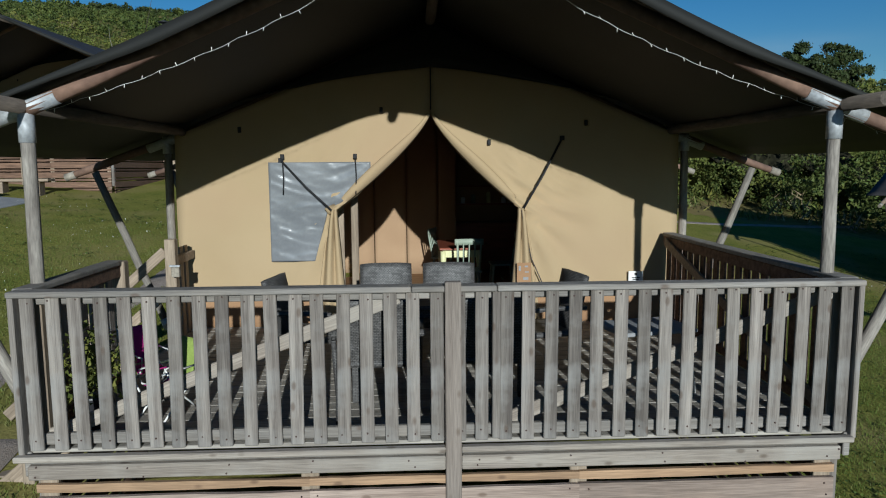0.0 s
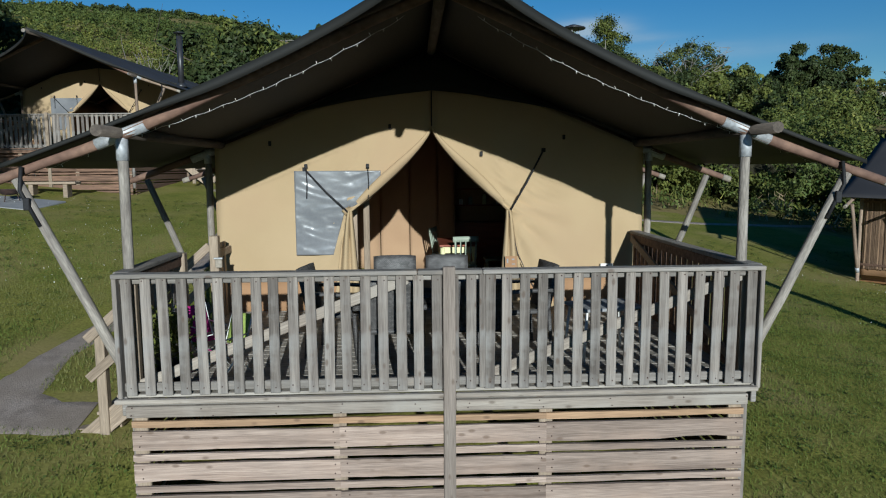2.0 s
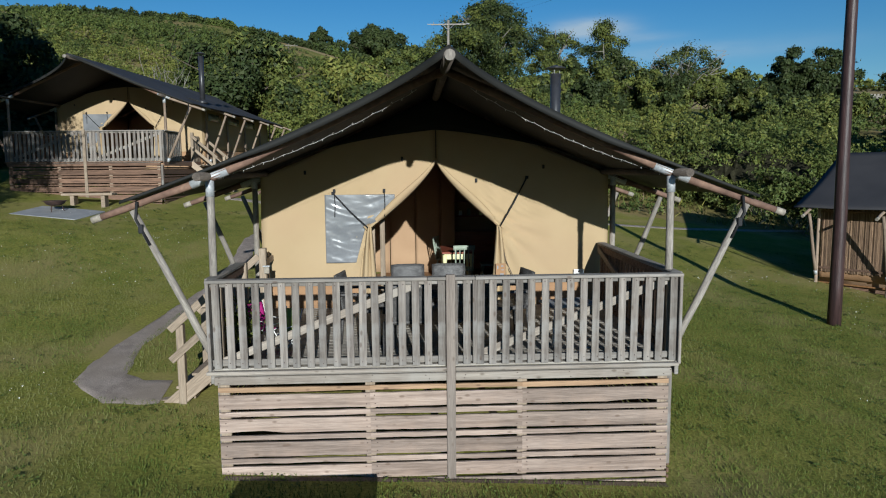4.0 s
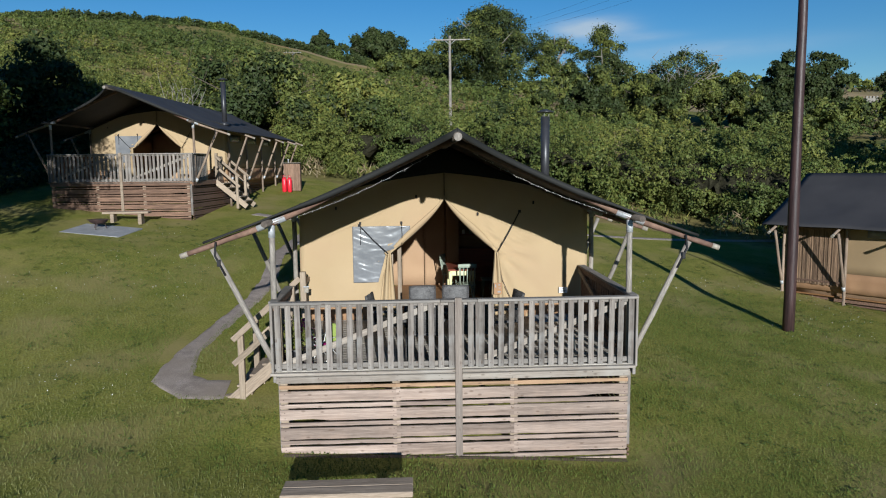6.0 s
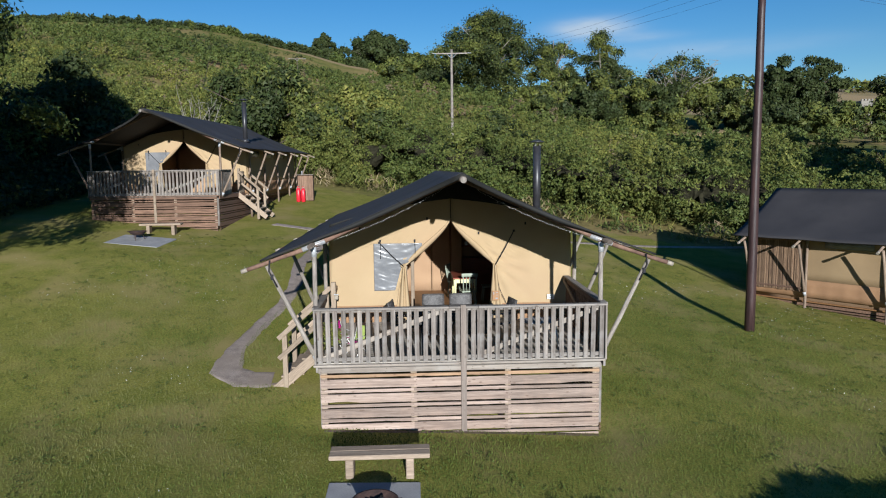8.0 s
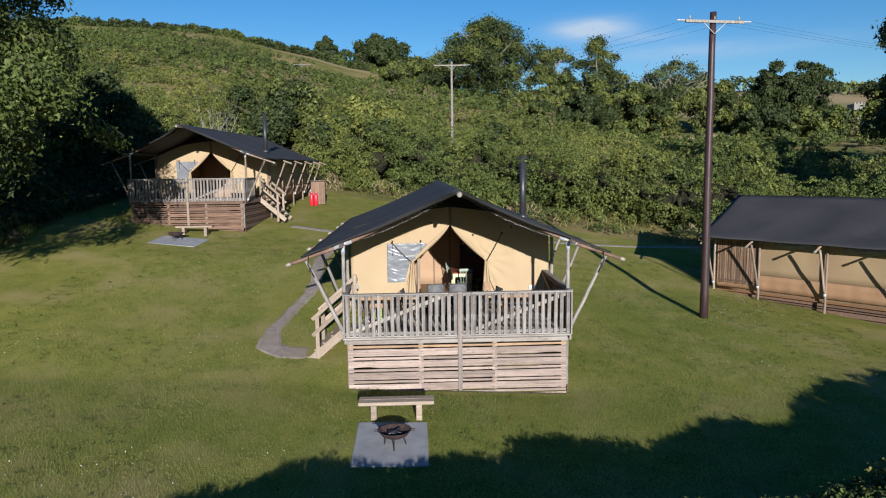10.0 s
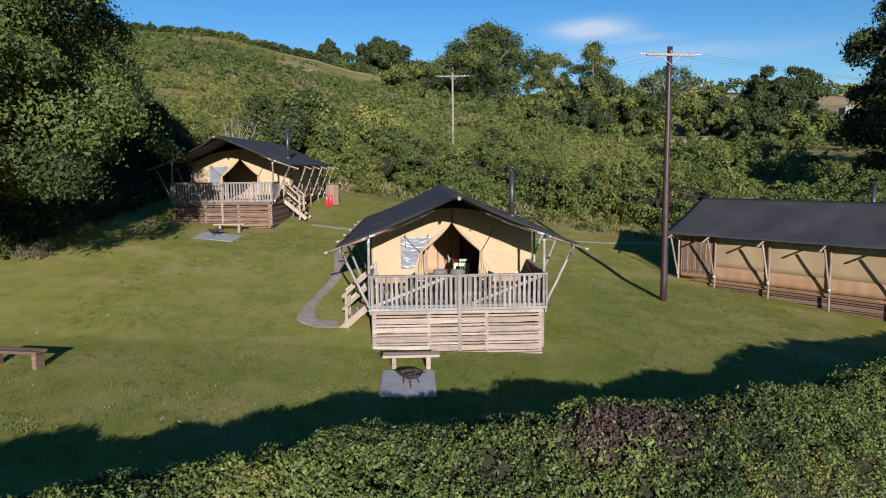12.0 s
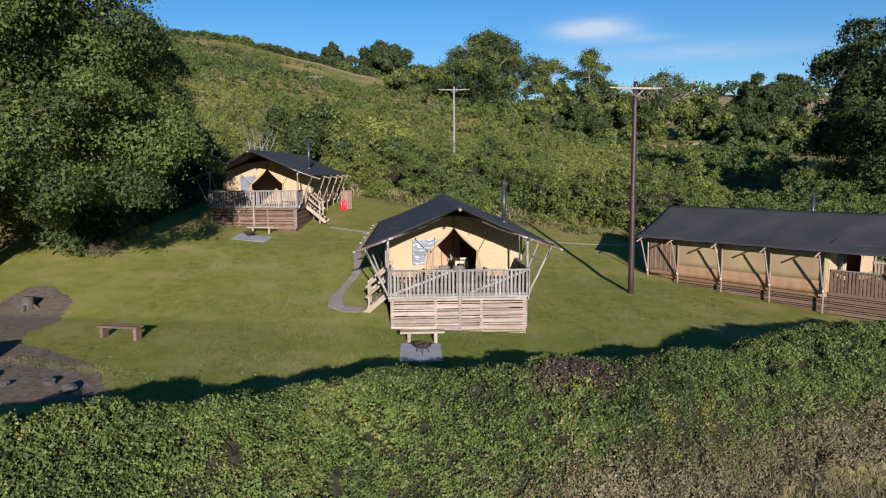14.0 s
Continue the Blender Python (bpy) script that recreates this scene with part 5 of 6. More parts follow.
# scrub behind the lawn
S0 = lambda x, y: y - scrub_y(x)
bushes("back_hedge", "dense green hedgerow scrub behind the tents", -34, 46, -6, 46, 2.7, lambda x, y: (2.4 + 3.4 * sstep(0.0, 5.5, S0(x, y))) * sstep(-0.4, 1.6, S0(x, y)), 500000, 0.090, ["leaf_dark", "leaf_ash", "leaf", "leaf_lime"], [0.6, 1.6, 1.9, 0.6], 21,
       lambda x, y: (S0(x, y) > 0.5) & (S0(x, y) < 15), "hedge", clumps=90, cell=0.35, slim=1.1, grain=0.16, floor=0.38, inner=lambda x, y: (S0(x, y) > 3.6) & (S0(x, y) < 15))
bushes("hill_scrub_near", "young trees and bramble on the lower hillside", -75, 75, 0, 112, 2.8, lambda x, y: 2.4 + 0 * x, 380000, 0.15, ["leaf_dark", "leaf_ash", "leaf", "leaf_lime", "leaf_dry"], [0.6, 1.2, 1.9, 1.0, 0.6], 22,
       lambda x, y: (S0(x, y) > 14) & (S0(x, y) < 70) & (grid_noise(x, y, 7, 63) > 0.22), clumps=30, cell=0, slim=0.95, patch_size=3.0, grain=0.2)
bushes("hill_scrub_far", "rows of young plantation trees and gorse on the upper hillside", -190, 110, 50, 262, 3.2, lambda x, y: 3.2 - 1.6 * sstep(105, 180, S0(x, y)), 340000, 0.24, ["leaf_dark", "leaf_ash", "leaf", "leaf_dry"], [1.3, 2.6, 0.9, 0.3], 23,
       lambda x, y: (S0(x, y) > 62) & (S0(x, y) < 202) & ~((np.abs(x - 55) < 6.5) & (np.abs(y - 116) < 8)) & ((x < 25) | (S0(x, y) < 110)) & (grid_noise(x, y, 12, 61) + 0.35 * grid_noise(x, y, 4, 62) > 0.36 + 0.46 * sstep(100, 185, S0(x, y))), clumps=9, cell=0, slim=0.7, patch_size=6.0, grain=0.28)
scrub("hedge_foot_grass", "tall dry grass along the foot of the hedgerow", -12, 30, 5, 36, 46000, 0.05, 0.95, ["straw", "leaf_lime", "leaf"], 24,
      keep=lambda x, y: (S0(x, y) > -0.7) & (S0(x, y) < 0.9), mound=1.5, upright=0.85, long=7, category="grass")
scrub("ridge_hedge", "dark hedge along the hill ridge", -190, -8, 236, 241.5, 44000, 0.5, 2.7, ["leaf_dark", "leaf_dark", "leaf_ash"], 25,
      keep=lambda x, y: np.abs(S0(x, y) - 206) < 2.5, mound=4.0, category="hedge", depth=1.0, dense_top=1.0)
# shaded undergrowth on the left; mostly dark leaves, so the colour carries shade too
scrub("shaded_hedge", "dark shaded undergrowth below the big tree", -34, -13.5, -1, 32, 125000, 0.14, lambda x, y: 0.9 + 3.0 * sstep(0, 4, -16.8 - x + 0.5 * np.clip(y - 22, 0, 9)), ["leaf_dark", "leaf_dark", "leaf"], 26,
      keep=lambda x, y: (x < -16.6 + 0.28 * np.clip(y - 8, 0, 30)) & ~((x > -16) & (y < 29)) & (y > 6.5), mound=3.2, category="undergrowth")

TREES = [
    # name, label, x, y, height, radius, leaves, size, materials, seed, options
    # the ash's dark clumps stand for shade on its crown
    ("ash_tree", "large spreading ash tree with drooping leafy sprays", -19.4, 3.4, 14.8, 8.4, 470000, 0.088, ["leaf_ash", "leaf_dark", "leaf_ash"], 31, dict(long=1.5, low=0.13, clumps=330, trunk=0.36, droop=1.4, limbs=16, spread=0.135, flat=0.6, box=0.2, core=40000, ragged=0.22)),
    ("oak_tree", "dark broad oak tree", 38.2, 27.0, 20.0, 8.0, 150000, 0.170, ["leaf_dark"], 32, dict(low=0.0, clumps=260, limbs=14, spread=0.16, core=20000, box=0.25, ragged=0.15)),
    ("oak_tree", "dark broad oak tree", 57.0, 33.0, 19.0, 9.0, 44200, 0.272, ["leaf_dark", "leaf_dark", "leaf"], 33, dict(low=0.08, clumps=70)),
    ("hazel_tree", "rounded dark hazel tree behind a tent", -11.0, 37.0, 6.6, 4.6, 37400, 0.176, ["leaf_dark", "leaf", "leaf_dark"], 34, dict(low=0.0, clumps=70)),
    ("hazel_tree", "rounded dark hazel tree behind a tent", -4.6, 40.0, 5.4, 4.0, 27200, 0.176, ["leaf_dark", "leaf", "leaf_lime"], 35, dict(low=0.0, clumps=60)),
    ("hazel_tree", "rounded dark hazel tree behind a tent", -19.5, 28.0, 5.5, 4.0, 27200, 0.160, ["leaf_dark", "leaf_dark"], 36, dict(low=0.0, clumps=60)),
    ("willow_bush", "grey-green rounded bush in the scrub", 5.0, 37.0, 4.2, 3.4, 20400, 0.160, ["leaf", "leaf_dark"], 37, dict(low=0.0, clumps=45)),
    ("hazel_tree", "rounded dark hazel tree in the scrub", 14.0, 30.0, 3.4, 3.2, 20400, 0.160, ["leaf_dark", "leaf"], 38, dict(low=0.0, clumps=45)),
    ("hilltop_tree", "small dark tree on the hill ridge", -34.7, 262, 11.6, 5.0, 9180, 0.528, ["leaf_dark"], 41, dict(low=0.1, clumps=90, spread=0.15)),
    ("hilltop_tree", "broad dark tree on the hill ridge", -13.3, 245, 13.6, 11.0, 22950, 0.592, ["leaf_dark"], 42, dict(low=0.0, clumps=140, spread=0.15)),
    ("slope_tree", "dark rounded tree on the slope", -0.9, 185, 8.6, 9.0, 17850, 0.496, ["leaf_dark", "leaf"], 43, dict(low=0.0, clumps=120, spread=0.15)),
    ("big_oak", "tall ragged oak with pale dead limbs", 14.6, 129, 16.5, 10.5, 60000, 0.26, ["leaf_dark", "leaf_dark", "leaf"], 44, dict(low=0.0, clumps=240, bark="pale_bark", limbs=16, gaps=0.1, spread=0.14, ragged=0.4)),
    ("ivy_tree", "tall thin ivy-clad tree", 28.6, 133, 18.5, 4.6, 20000, 0.24, ["leaf_dark", "leaf"], 45, dict(low=0.05, clumps=46, bark="pale_bark", spread=0.24, ragged=0.5, box=0.25, limbs=16)),
    ("ragged_oak", "ragged half-bare dark oak", 37.7, 130, 19.5, 6.6, 27000, 0.24, ["leaf_dark", "leaf"], 46, dict(low=0.0, clumps=70, bark="pale_bark", limbs=22, spread=0.19, ragged=0.5, box=0.4)),
    ("dying_oak", "half-dead oak with bare grey branches", 52.4, 126.6, 15.7, 8.6, 20000, 0.24, ["leaf_dark", "leaf"], 47, dict(low=0.0, clumps=60, bark="pale_bark", limbs=40, spread=0.15, ragged=0.5)),
    ("field_oak", "dark round field oak of a pair", 73, 125.5, 13.6, 6.4, 20400, 0.344, ["leaf_dark"], 48, dict(low=0.0, clumps=110, spread=0.15)),
    ("field_oak", "dark round field oak of a pair", 81, 127.3, 14.0, 6.4, 20400, 0.344, ["leaf_dark"], 49, dict(low=0.0, clumps=100, spread=0.15)),
    ("field_oak", "dark low field oak behind the scrub", 96, 122, 12, 7.0, 15300, 0.376, ["leaf_dark", "leaf"], 50, dict(low=0.0, clumps=100, spread=0.15)),
    ("slope_tree", "dark tree in the hedgerow", 43.4, 121, 11, 6.5, 15810, 0.344, ["leaf_dark", "leaf"], 51, dict(low=0.0, clumps=90, spread=0.15)),
    ("slope_tree", "dark tree in the hedgerow", 30.3, 116, 7.5, 6.0, 13260, 0.344, ["leaf_dark"], 52, dict(low=0.0, clumps=90, spread=0.15)),
    ("slope_tree", "dark tree in the hedgerow", 65.0, 112, 5.0, 6.0, 14280, 0.344, ["leaf_dark"], 53, dict(low=0.0, clumps=90, spread=0.15)),
    ("slope_tree", "dark tree in the hedgerow", 64, 122, 6.0, 5.0, 13260, 0.344, ["leaf_dark", "leaf"], 56, dict(low=0.0, clumps=90, spread=0.15)),
    ("slope_tree", "dark tree in the hedgerow", 20.3, 112, 5.0, 5.0, 10710, 0.344, ["leaf_dark", "leaf"], 54, dict(low=0.0, clumps=90, spread=0.15)),
    ("slope_tree", "dark tree in the hedgerow", 5.6, 158, 6.0, 7.0, 13260, 0.408, ["leaf_dark"], 55, dict(low=0.0, clumps=90, spread=0.15)),
]
for k, (x, y, h) in enumerate(((29, 124, 10), (34.5, 122, 9), (41.5, 123, 11), (47, 124, 10), (58, 125, 11), (62.5, 123, 10), (67, 121, 4.5), (70, 108, 4.5), (76, 109, 5), (84, 107, 3.5), (90, 104, 3.5), (24, 119, 6))):
    TREES.append(("hedgerow_tree", "dark leafy hedgerow tree on the far slope", x, y, h, 4.6, 5200, 0.42, ["leaf_dark", "leaf", "leaf"] if k % 2 else ["leaf_dark", "leaf"], 120 + k, dict(low=0.0, clumps=60, spread=0.2)))
for name, label, x, y, h, r, n, size, mats, seed, opt in TREES:
    make_tree(name, label, x, y, h, r, n, size, mats, seed, **opt)
def bare_shrub(x, y, height, seed):
    """A leafless shrub: a fan of thin pale stems that fork twice."""
    rs = np.random.RandomState(seed)
    z = ground_z(x, y)
    b = thing("bare_shrub", "leafless pale grey shrub in the green scrub", "shrub")
    for k in range(11):
        bm = bmesh.new()
        lean = rs.normal(scale=0.14, size=2)
        tip = np.array([x + lean[0] * height, y + lean[1] * height, z + height * (0.7 + 0.3 * rs.rand())])
        foot = np.array([x + rs.normal() * 0.12, y + rs.normal() * 0.12, z - 0.1])
        mid = foot + (tip - foot) * 0.5 + rs.normal(size=3) * 0.12
        bm_tube(bm, [tuple(foot), tuple(mid), tuple(tip)], [0.045, 0.03, 0.010], 6)
        for _ in range(6):
            p = mid + (tip - mid) * rs.rand()
            q = p + rs.normal(size=3) * 0.35 + np.array([0, 0, 0.55])
            bm_tube(bm, [tuple(p), tuple((p + q) / 2 + rs.normal(size=3) * 0.05), tuple(q)], [0.018, 0.012, 0.006], 5)
        part("stem", bm, "pale_bark", b)
    return b


bare_shrub(-14.3, 33.0, 4.8, 71)
scrub("distant_woods", "dark distant woodland line", 60, 420, 330, 520, 16000, 2.4, 9.0, ["leaf_dark", "leaf"], 27,
      keep=lambda x, y: (np.abs(S0(x, y) - 430) < 14) | ((np.abs(S0(x, y) - 300) < 6) & (x > 120)), mound=20, category="woods")

# white clover heads in drifts over the lawn
rs = np.random.RandomState(91)
fx, fy = rs.uniform(-13, 14, 4500), rs.uniform(-6, 14, 4500)
ok = (grid_noise(fx, fy, 2.2, 93) > 0.60) & (np.hypot(fx, fy - 5) > 6.0) & (fy > hedge_y(fx) + 3)
fx, fy = fx[ok], fy[ok]
me = leaf_mesh("clover_flowers", np.stack([fx, fy, terrain(fx, fy) + 0.035], 1), 0.016, ["white"], None, 94, long=1.0)
tagged(new("clover_flowers", me), "scattered white clover heads in the lawn", "flowers", kind="stuff")
scrub("dry_verge", "strip of dry tan grass beside the gravel", -13.5, -5.5, -8.5, -3, 30000, 0.012, 0.06, ["straw", "blade_dry", "blade_dry"], 95,
      keep=lambda x, y: (x < -8.7) & (np.abs(y - (-5.9 - 0.28 * (x + 10))) < 0.34), mound=0.5, upright=0.8, long=5, category="grass")
scrub("verge_weeds", "dry brown weeds at the edge of the undergrowth", -18, -14.5, 7.0, 11.5, 9000, 0.03, 0.45, ["leaf_dry", "leaf", "leaf_dry"], 96,
      keep=lambda x, y: np.abs(x - (-16.4 + 0.05 * (y - 2))) < 0.6, mound=0.9, upright=0.8, long=6, category="weeds")

# ---- things on the lawn ----
def make_bench(m, length, label, mat="tan_x", inset=0.30):
    b = thing("plank_bench", label, "bench", "garden benches", m=m)
    for dy in (-0.10, 0.10):
        board("seat_plank", (0, dy, 0.45), (length, 0.19, 0.07), mat, b, chamfer=0.012)
    for side in (-1, 1):
        board("leg", (side * (length / 2 - inset), 0, 0.17), (0.12, 0.30, 0.50), mat, b, chamfer=0.012)
    return b


def make_fire_bowl(x, y, z):
    f = thing("fire_bowl", "rusty dark steel fire bowl on three legs", "fire pit", "fire bowls", m=pose(x, y, z) @ Matrix.Scale(0.84, 4))
    prof = [(0.05, 0.20), (0.18, 0.215), (0.28, 0.27), (0.345, 0.36), (0.37, 0.38), (0.345, 0.375), (0.27, 0.29), (0.16, 0.24), (0.02, 0.225)]
    bm = bmesh.new()
    rings = [[bm.verts.new((r * math.cos(a * math.pi / 14), r * math.sin(a * math.pi / 14), h)) for a in range(28)] for r, h in prof]
    for u, v in zip(rings, rings[1:]):
        for k in range(28):
            bm.faces.new((u[k], u[(k + 1) % 28], v[(k + 1) % 28], v[k])).smooth = True
    bm.faces.new(rings[0][::-1])
    bm.faces.new(rings[-1])
    part("bowl", bm, "rust", f)
    for a in (0.5, 2.6, 4.7):
        bm = bmesh.new()
        c, s = math.cos(a), math.sin(a)
        bm_tube(bm, [(0.2 * c, 0.2 * s, 0.23), (0.27 * c, 0.27 * s, 0.0)], 0.014, 8)
        part("leg", bm, "rust", f)
    for side in (-1, 1):
        bm = bmesh.new()
        bm_tube(bm, [(side * 0.36, -0.06, 0.36), (side * 0.42, -0.05, 0.37), (side * 0.42, 0.05, 0.37), (side * 0.36, 0.06, 0.36)], 0.009, 6)
        part("handle", bm, "rust", f)
    rs = random.Random(4)
    for _ in range(6):
        bm = bmesh.new()
        a = rs.uniform(0, 3.1)
        c, s = math.cos(a), math.sin(a)
        o = (rs.uniform(-0.08, 0.08), rs.uniform(-0.08, 0.08))
        bm_tube(bm, [(o[0] - 0.15 * c, o[1] - 0.15 * s, 0.29), (o[0] + 0.15 * c, o[1] + 0.15 * s, 0.31 + rs.uniform(0, 0.06))], 0.022, 7)
        part("charred_log", bm, "black_metal", f)
    return f


def make_slab(x, y, sx, sy, rz, label):
    tip = math.degrees(math.atan((ground_z(x, y + 0.8) - ground_z(x, y - 0.8)) / 1.6))
    roll = math.degrees(math.atan((ground_z(x - 0.6, y) - ground_z(x + 0.6, y)) / 1.2))
    s = thing("stone_slab", label, "slab", "fire slabs", m=pose(x, y, ground_z(x, y) - 0.012, tip, roll, rz))
    nx, ny = 1, 1
    for i in range(nx):
        for j in range(ny):
            board("paver", (sx * ((i + 0.5) / nx - 0.5), sy * ((j + 0.5) / ny - 0.5), 0.0), (round(sx / nx - 0.012, 3), round(sy / ny - 0.012, 3), 0.07), "stone", s, chamfer=0.01)
    return s


make_slab(-1.45, -3.12, 1.35, 1.85, 0, "pale concrete slab under a fire bowl")
make_fire_bowl(-1.38, -3.30, ground_z(-1.45, -3.12) + 0.02)
make_bench(pose(-1.38, -1.90, ground_z(-1.38, -1.9) - 0.10), 1.5, "pale greyed plank bench facing the fire bowl", "tan_x")
make_bench(pose(-11.15, -2.55, ground_z(-11.1, -2.5) - 0.05, 0, 0, -14), 1.45, "weathered brown plank bench alone on the lawn", "brown_x", 0.12)
make_slab(-10.4, 12.6, 1.9, 1.5, -6, "pale concrete slab in front of the upper tent")
make_fire_bowl(-10.55, 12.75, ground_z(-10.4, 12.6) + 0.03)
make_bench(pose(-10.2, 14.1, ground_z(-10.2, 14.1) - 0.1, 0, 0, 2), 1.5, "plank bench between slab and deck skirt")


def make_utility_pole(x, y, height, r, mat, label, lean=0.0, arm=1.6, arm_rot=0):
    z = ground_z(x, y)
    p = thing("utility_pole", label, "pole", "utility poles", m=pose(x, y, z, 0, lean, 0))
    pole("shaft", (0, 0, -0.4), (0, 0, height), r, r * 0.68, mat, p, n=16, wob=0.01)
    c, s = math.cos(radians(arm_rot)), math.sin(radians(arm_rot))
    ah = height - 0.26
    crossarm = board("crossarm", (0, -r * 0.8, ah - 0.05), (arm, 0.08, 0.085), "log", p, rot=(0, 0, arm_rot))
    for k in (-0.85, 0.0, 0.85):
        bm = bmesh.new()
        bm_tube(bm, [(k * arm / 2 * c, k * arm / 2 * s - r * 0.8, ah + f) for f in (0.0, 0.04, 0.08, 0.12)], [0.012, 0.028, 0.022, 0.014], 8)
        nest(part("insulator", bm, "cap", p, "pale ceramic insulator"), crossarm)
    for k in (-1, 1):
        # strain insulators, ribbed, drawn out along the wires
        bm = bmesh.new()
        bm_tube(bm, [(k * (arm / 2 + f) * c, k * (arm / 2 + f) * s - r * 0.8, ah - 0.03) for f in (0.0, 0.05, 0.09, 0.13, 0.17, 0.21, 0.25, 0.30)], [0.012, 0.035, 0.018, 0.035, 0.018, 0.035, 0.018, 0.010], 8)
        nest(part("strain_insulator", bm, "zinc", p, "ribbed grey strain insulator"), crossarm)
    for k in (-1, 1):
        bm = bmesh.new()
        bm_tube(bm, [(k * 0.38 * c, k * 0.38 * s - r * 0.9, ah - 0.08), (0, -r * 0.9, ah - 0.42)], 0.016, 6)
        nest(part("arm_brace", bm, "zinc", p), crossarm)
    return p


make_utility_pole(8.38, 6.35, 9.62, 0.14, "tar", "tall tar-black wooden utility pole on the lawn", lean=0.0, arm=1.95, arm_rot=8)
make_utility_pole(2.28, 42.0, 13.6 - ground_z(2.28, 42.0), 0.13, "log", "bare grey utility pole standing in the scrub", arm=2.4, arm_rot=-4)
make_utility_pole(-19.2, 103.0, 5.6, 0.075, "dark_log", "distant dark utility pole on the hillside", arm=2.2)


def wire(a, b, sag, name="power_line"):
    bm = bmesh.new()
    a, b = Vector(a), Vector(b)
    pts = [a.lerp(b, k / 12) - Vector((0, 0, sag * 4 * (k / 12) * (1 - k / 12))) for k in range(13)]
    bm_tube(bm, pts, 0.003, 5)
    return tagged(part(name, bm, "black"), "thin dark overhead power line", "cable", "power lines")


top_a = ground_z(8.38, 6.35) + 9.4
for k in (-0.8, 0.0, 0.8):
    wire((8.38 + k, 6.3 + 0.1 * k, top_a), (60 + k, 22 + k, top_a + 1.5), 1.6)
    wire((8.38 + k, 6.3 + 0.1 * k, top_a), (2.28 + k, 42.0, 13.6), 0.7)
wire((2.2, 41.9, 12.6), (-3.0, 41.2, ground_z(-3.0, 41.2) + 0.2), 0.0, "stay_wire")

# gas cylinders and their cupboard beside the upper tent
def make_gas(x, y):
    z = ground_z(x, y)
    g = thing("gas_cylinder", "tall red propane gas cylinder", "gas bottle", "gas cylinders", m=pose(x, y, z) @ Matrix.Scale(0.60, 4))
    bm = bmesh.new()
    bm_tube(bm, [(0, 0, 0), (0, 0, 0.06), (0, 0, 0.09), (0, 0, 1.0), (0, 0, 1.12), (0, 0, 1.17)], [0.16, 0.16, 0.185, 0.185, 0.12, 0.05], 18)
    body = part("body", bm, "red_gas", g)
    bm = bmesh.new()
    bm_tube(bm, [(0, 0, 1.17), (0, 0, 1.27)], 0.03, 8)
    bm_tube(bm, [(-0.06, 0, 1.25), (0.06, 0, 1.25)], 0.02, 8)
    nest(part("valve", bm, "zinc", g), body)
    bm = bmesh.new()
    pts = [(0.11 * math.cos(a * 0.52), 0.11 * math.sin(a * 0.52), 1.30) for a in range(13)]
    bm_tube(bm, pts, 0.014, 6)
    for a in (0.5, 2.6, 4.7):
        bm_box(bm, (0.11 * math.cos(a), 0.11 * math.sin(a), 1.21), (0.02, 0.02, 0.18))
    nest(part("guard_ring", bm, "red_gas", g), body)
    return g


make_gas(-6.72, 23.9)
make_gas(-6.48, 23.95)
cup = thing("timber_cupboard", "upright brown board cupboard with sloping lid", "cupboard", m=pose(-6.42, 24.55, ground_z(-6.42, 24.55), 0, 0, 2) @ Matrix.Scale(0.68, 4))
for k in range(8):
    board("front_board", (-0.49 + 0.14 * k, -0.33, 0.95), (0.135, 0.025, 1.9), "brown_z", cup)
for side in (-1, 1):
    board("side_panel", (side * 0.56, 0, 0.93), (0.03, 0.66, 1.86), "brown_x", cup)
board("lid", (0, -0.02, 1.93), (1.25, 0.82, 0.04), "grey_x", cup, rot=(-6, 0, 0))
board("back_panel", (0, 0.33, 0.95), (1.1, 0.025, 1.9), "brown_x", cup)
bm = bmesh.new()
bm_tube(bm, [(-0.3, 0.2, 1.9), (-0.3, 0.2, 2.2), (-0.3, 0.2, 2.25)], [0.05, 0.05, 0.08], 8)
part("vent_pipe", bm, "zinc", cup)

# reed screen on the rear bay of the tent across the lawn
reed = thing("reed_screen", "brown vertical reed screen panel on a tent side", "screen", m=RIGHT)
for k in range(46):
    board("reed_slat", (-2.735 + random.uniform(-0.014, 0.010), 10.5 + 0.036 * k, DZ + 0.92 + random.uniform(-0.02, 0.02)), (0.016, 0.033, 1.75), "reed", reed, chamfer=0.004)
for z in (DZ + 0.15, DZ + 1.7):
    board("batten", (-2.755, 11.32, z), (0.02, 1.68, 0.06), "brown_x", reed)

